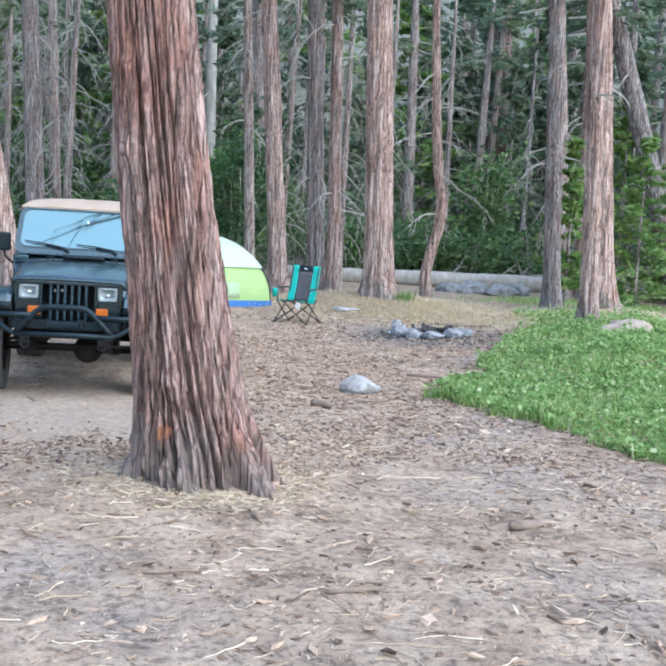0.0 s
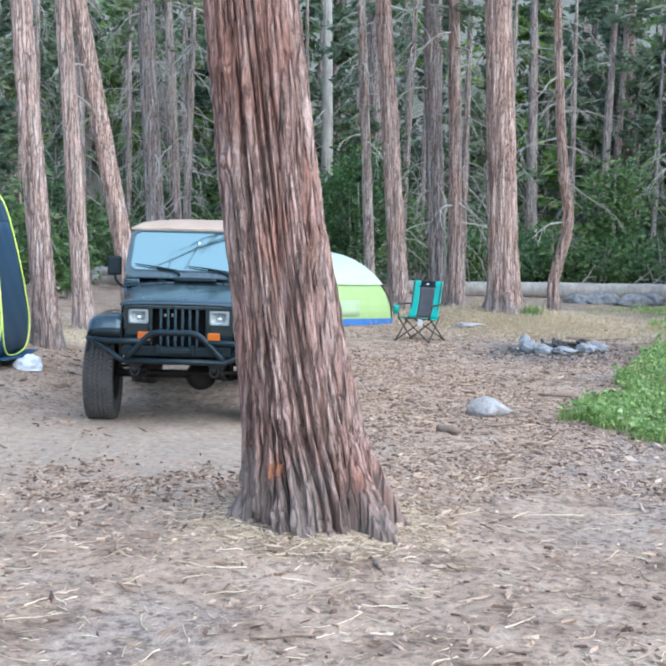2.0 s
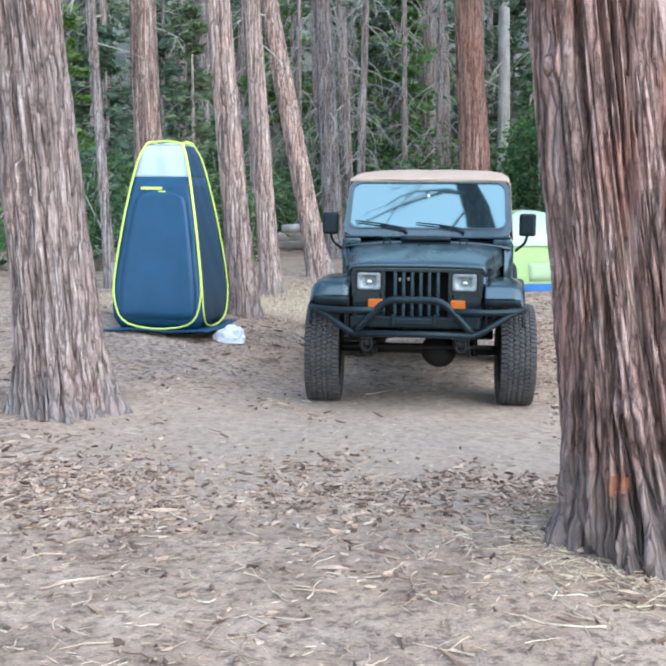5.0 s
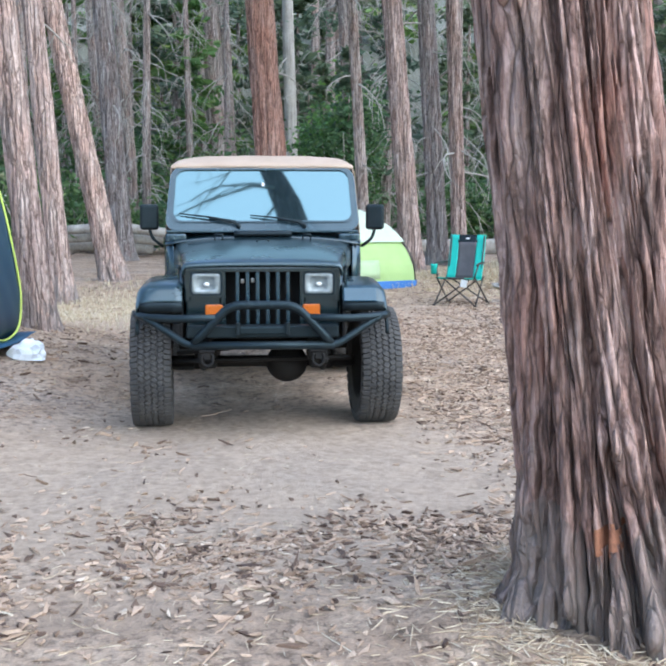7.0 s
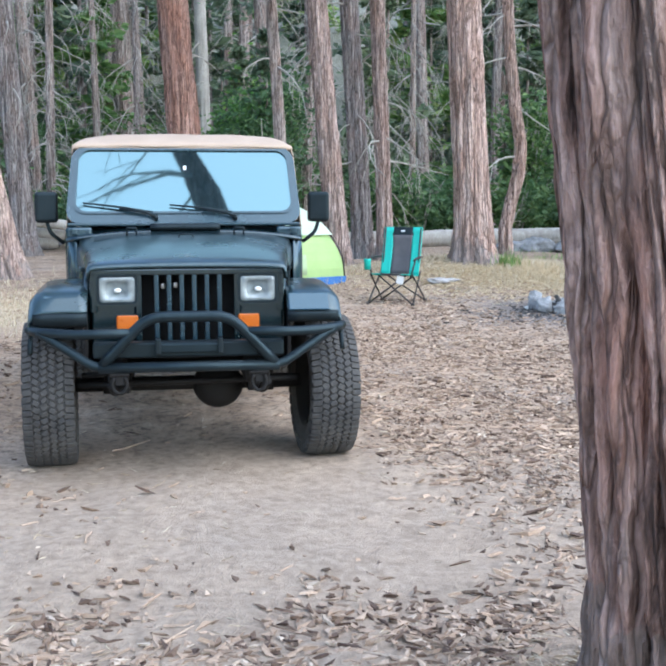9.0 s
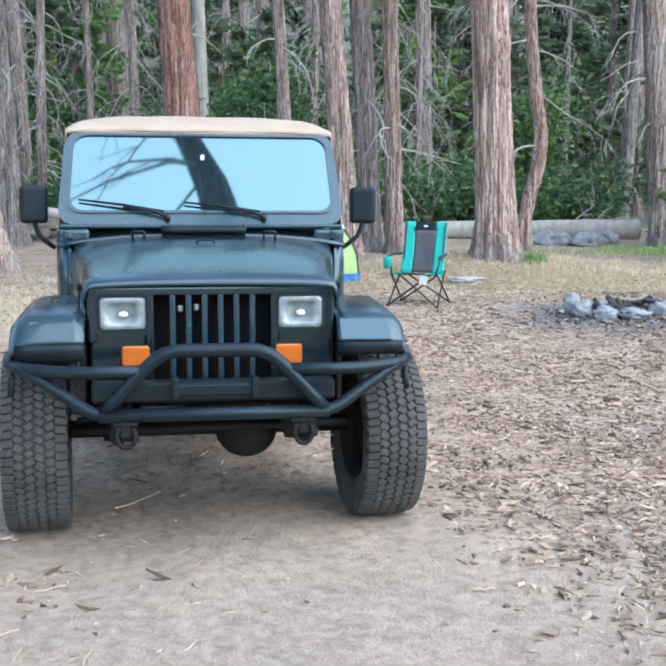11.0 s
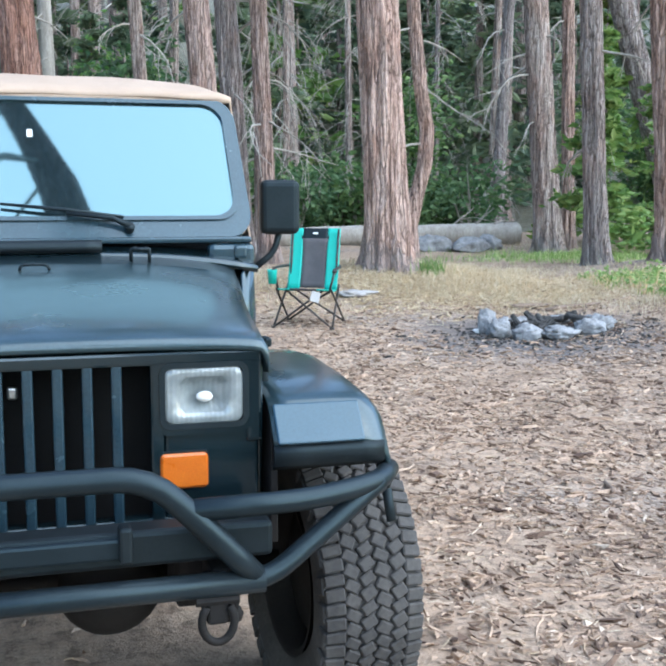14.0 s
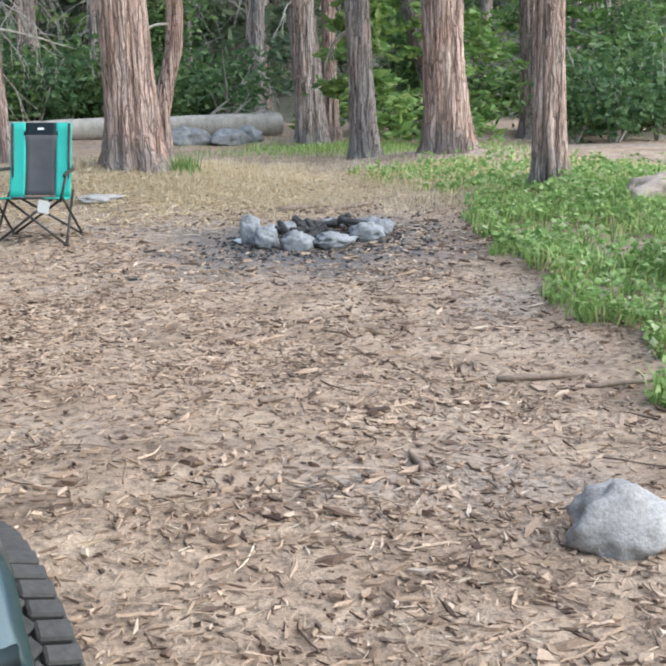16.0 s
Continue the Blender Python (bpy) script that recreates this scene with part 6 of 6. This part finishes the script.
# a thicker bed of shed bark between the car and the rock
q = np.random.default_rng(51)
B = np.stack([q.normal(2.5, 1.25, 26000), q.uniform(-2.6, 6.5, 26000)], 1)
B = B[(B[:, 0] > 0.55 + 0.75 * sstep(1.0, -0.6, B[:, 1]) + 0.5 * q.uniform(0, 1, len(B)) ** 2) & (inside_patch(B[:, 0], B[:, 1]) < 0.05) & (q.uniform(0, 1, len(B)) < np.clip(0.6 + np.array([noise.noise(Vector((x * 1.3, y * 1.3, 4.0))) for x, y in B]), 0.1, 1))]
chips("bark_litter", M_LITTER, B[:12000], 0.052, 0.0105, 0.007, 52, "bed of shed bark slivers and needles", "litter")
chips("pine_straw", M_NEEDLE, B[12000:17000], 0.075, 0.004, 0.003, 53, "dry straw among the bark litter", "litter")
q = np.random.default_rng(56)
B2 = np.stack([q.normal(5.6, 1.2, 9000), q.normal(10.7, 0.75, 9000)], 1)
chips("flattened_straw", M_DRY, B2, 0.15, 0.017, 0.004, 57, "flattened pale straw on the bank below the pine", "straw")
q = np.random.default_rng(54)
B = np.stack([q.normal(5.2, 0.62, 900), q.normal(7.45, 0.5, 900)], 1)
chips("cinders", M_ASH, B, 0.045, 0.03, 0.012, 55, "black cinders strewn round the fire ring", "cinders")


q = np.random.default_rng(61)
B = np.stack([q.uniform(-3.2, 1.6, 7000), q.normal(-2.75, 0.42, 7000)], 1)
B[:, 1] += 0.12 * B[:, 0]
B = B[(np.hypot(B[:, 0] - 1.35, B[:, 1] + 3.6) > 0.6) & (q.uniform(0, 1, len(B)) < np.clip(0.45 + np.array([1.3 * noise.noise(Vector((x * 1.6, y * 1.6, 2.0))) for x, y in B]), 0.04, 1))]
chips("bark_chunks", M_LITTER, B[:5200], 0.062, 0.024, 0.0095, 62, "belt of coarse shed bark chunks across the track", "litter")


def bent_twigs(name, mat, spots, length, radius, seed, label):
    """Crooked thin twigs lying flat, three-sided: one mesh."""
    rg = np.random.default_rng(seed)
    P = np.array(spots, float)
    n, k = len(P), 5
    a = rg.uniform(0, 2 * math.pi, n)
    bend = rg.normal(0, 0.35, (n, k)).cumsum(1) * 0.7
    L = length * np.exp(np.clip(rg.normal(0, 0.45, n), -0.8, 0.9)) / k
    R = radius * rg.uniform(0.6, 1.5, n)
    ang = a[:, None] + bend
    X = P[:, :1] + (np.cos(ang) * L[:, None]).cumsum(1)
    Y = P[:, 1:2] + (np.sin(ang) * L[:, None]).cumsum(1)
    Z = height(X, Y) + R[:, None] * 0.7 + np.abs(rg.normal(0, 0.006, (n, k)))
    taper = np.linspace(1, 0.45, k)[None] * R[:, None]
    V = []
    for q in range(3):
        t = 2 * math.pi * q / 3 + math.pi / 2
        V.append(np.stack([X - np.sin(ang) * math.cos(t) * taper, Y + np.cos(ang) * math.cos(t) * taper, Z + math.sin(t) * taper], -1))
    V = np.stack(V, 2).reshape(-1, 3)
    i = np.arange(n)[:, None] * 3 * k
    F = []
    for s in range(k - 1):
        for q in range(3):
            F.append(i + [[s * 3 + q, s * 3 + (q + 1) % 3, s * 3 + 3 + (q + 1) % 3, s * 3 + 3 + q]])
    F.append(i + [[0, 2, 1]])
    faces = [f for part in F for f in part.tolist()]
    return tagged(mesh(name, V.tolist(), faces, mat), label, "twigs", kind="stuff")


bent_twigs("loose_twigs", M_LITTER, scatter(2600, 31, lambda x, y: np.clip(0.1 + litter_density(x, y), 0, 1)), 0.16, 0.0045, 32, "small crooked dead twigs among the litter")
G = np.stack([np.random.default_rng(41).uniform(-3, 6, 700), np.random.default_rng(42).uniform(-9.5, -3.0, 700)], 1)
bent_twigs("loose_twigs", M_NEEDLE, G, 0.2, 0.0035, 33, "thin dry twigs and stems on bare dirt")
# straw and shed bark piled round the great cedar's foot
q = np.random.default_rng(43)
a, d = q.uniform(0, 6.28, 2600), 0.47 + np.abs(q.normal(0, 0.22, 2600))
chips("pine_straw", M_NEEDLE, np.stack([1.40 + d * np.cos(a), -3.6 + d * np.sin(a)], 1), 0.10, 0.005, 0.004, 44, "dry straw piled at the cedar's foot", "litter")

# separate sticks and slabs that stand out
rng = random.Random(5)
for x, y, turn, ln, w in ((1.76, -4.5, 100, 0.14, 0.03), (3.45, -4.55, 10, 0.22, 0.06), (2.95, 2.35, 70, 0.24, 0.03), (2.80, 3.4, 5, 0.16, 0.03), (4.3, 3.2, -20, 0.5, 0.035), (4.6, 2.9, -25, 0.4, 0.03),
                          (2.05, 0.15, 40, 0.17, 0.03), (2.6, -0.05, -45, 0.3, 0.09), (1.3, -5.6, 15, 0.28, 0.02), (2.2, -5.9, 8, 0.30, 0.03), (3.2, 0.6, 30, 0.4, 0.03), (6.3, 8.9, 10, 0.8, 0.06), (5.9, 9.2, -10, 0.5, 0.07)):
    pts, p, a = [], Vector((x, y, 0)), radians(turn)
    for k in range(6):
        q = p + Vector((math.cos(a), math.sin(a), 0)) * ln * (k / 5 - 0.5) + Vector((rng.uniform(-0.01, 0.01), rng.uniform(-0.01, 0.01), 0))
        pts.append((q.x, q.y, hz(q.x, q.y) + w * 0.4 + 0.01 * rng.random()))
    tagged(tube("stick", pts, [w * 0.35, w * 0.5, w * 0.48, w * 0.45, w * 0.36, w * 0.2], M_STICK, None, 8), "short dead stick lying on the ground", "stick", "sticks on the ground")
# a leafy sapling by the grass
s = young_conifer(9, 4.2, 0.9, 2600, M_LEAF_Y)
s.location = (9.9, 14.6, hz(9.9, 14.6))
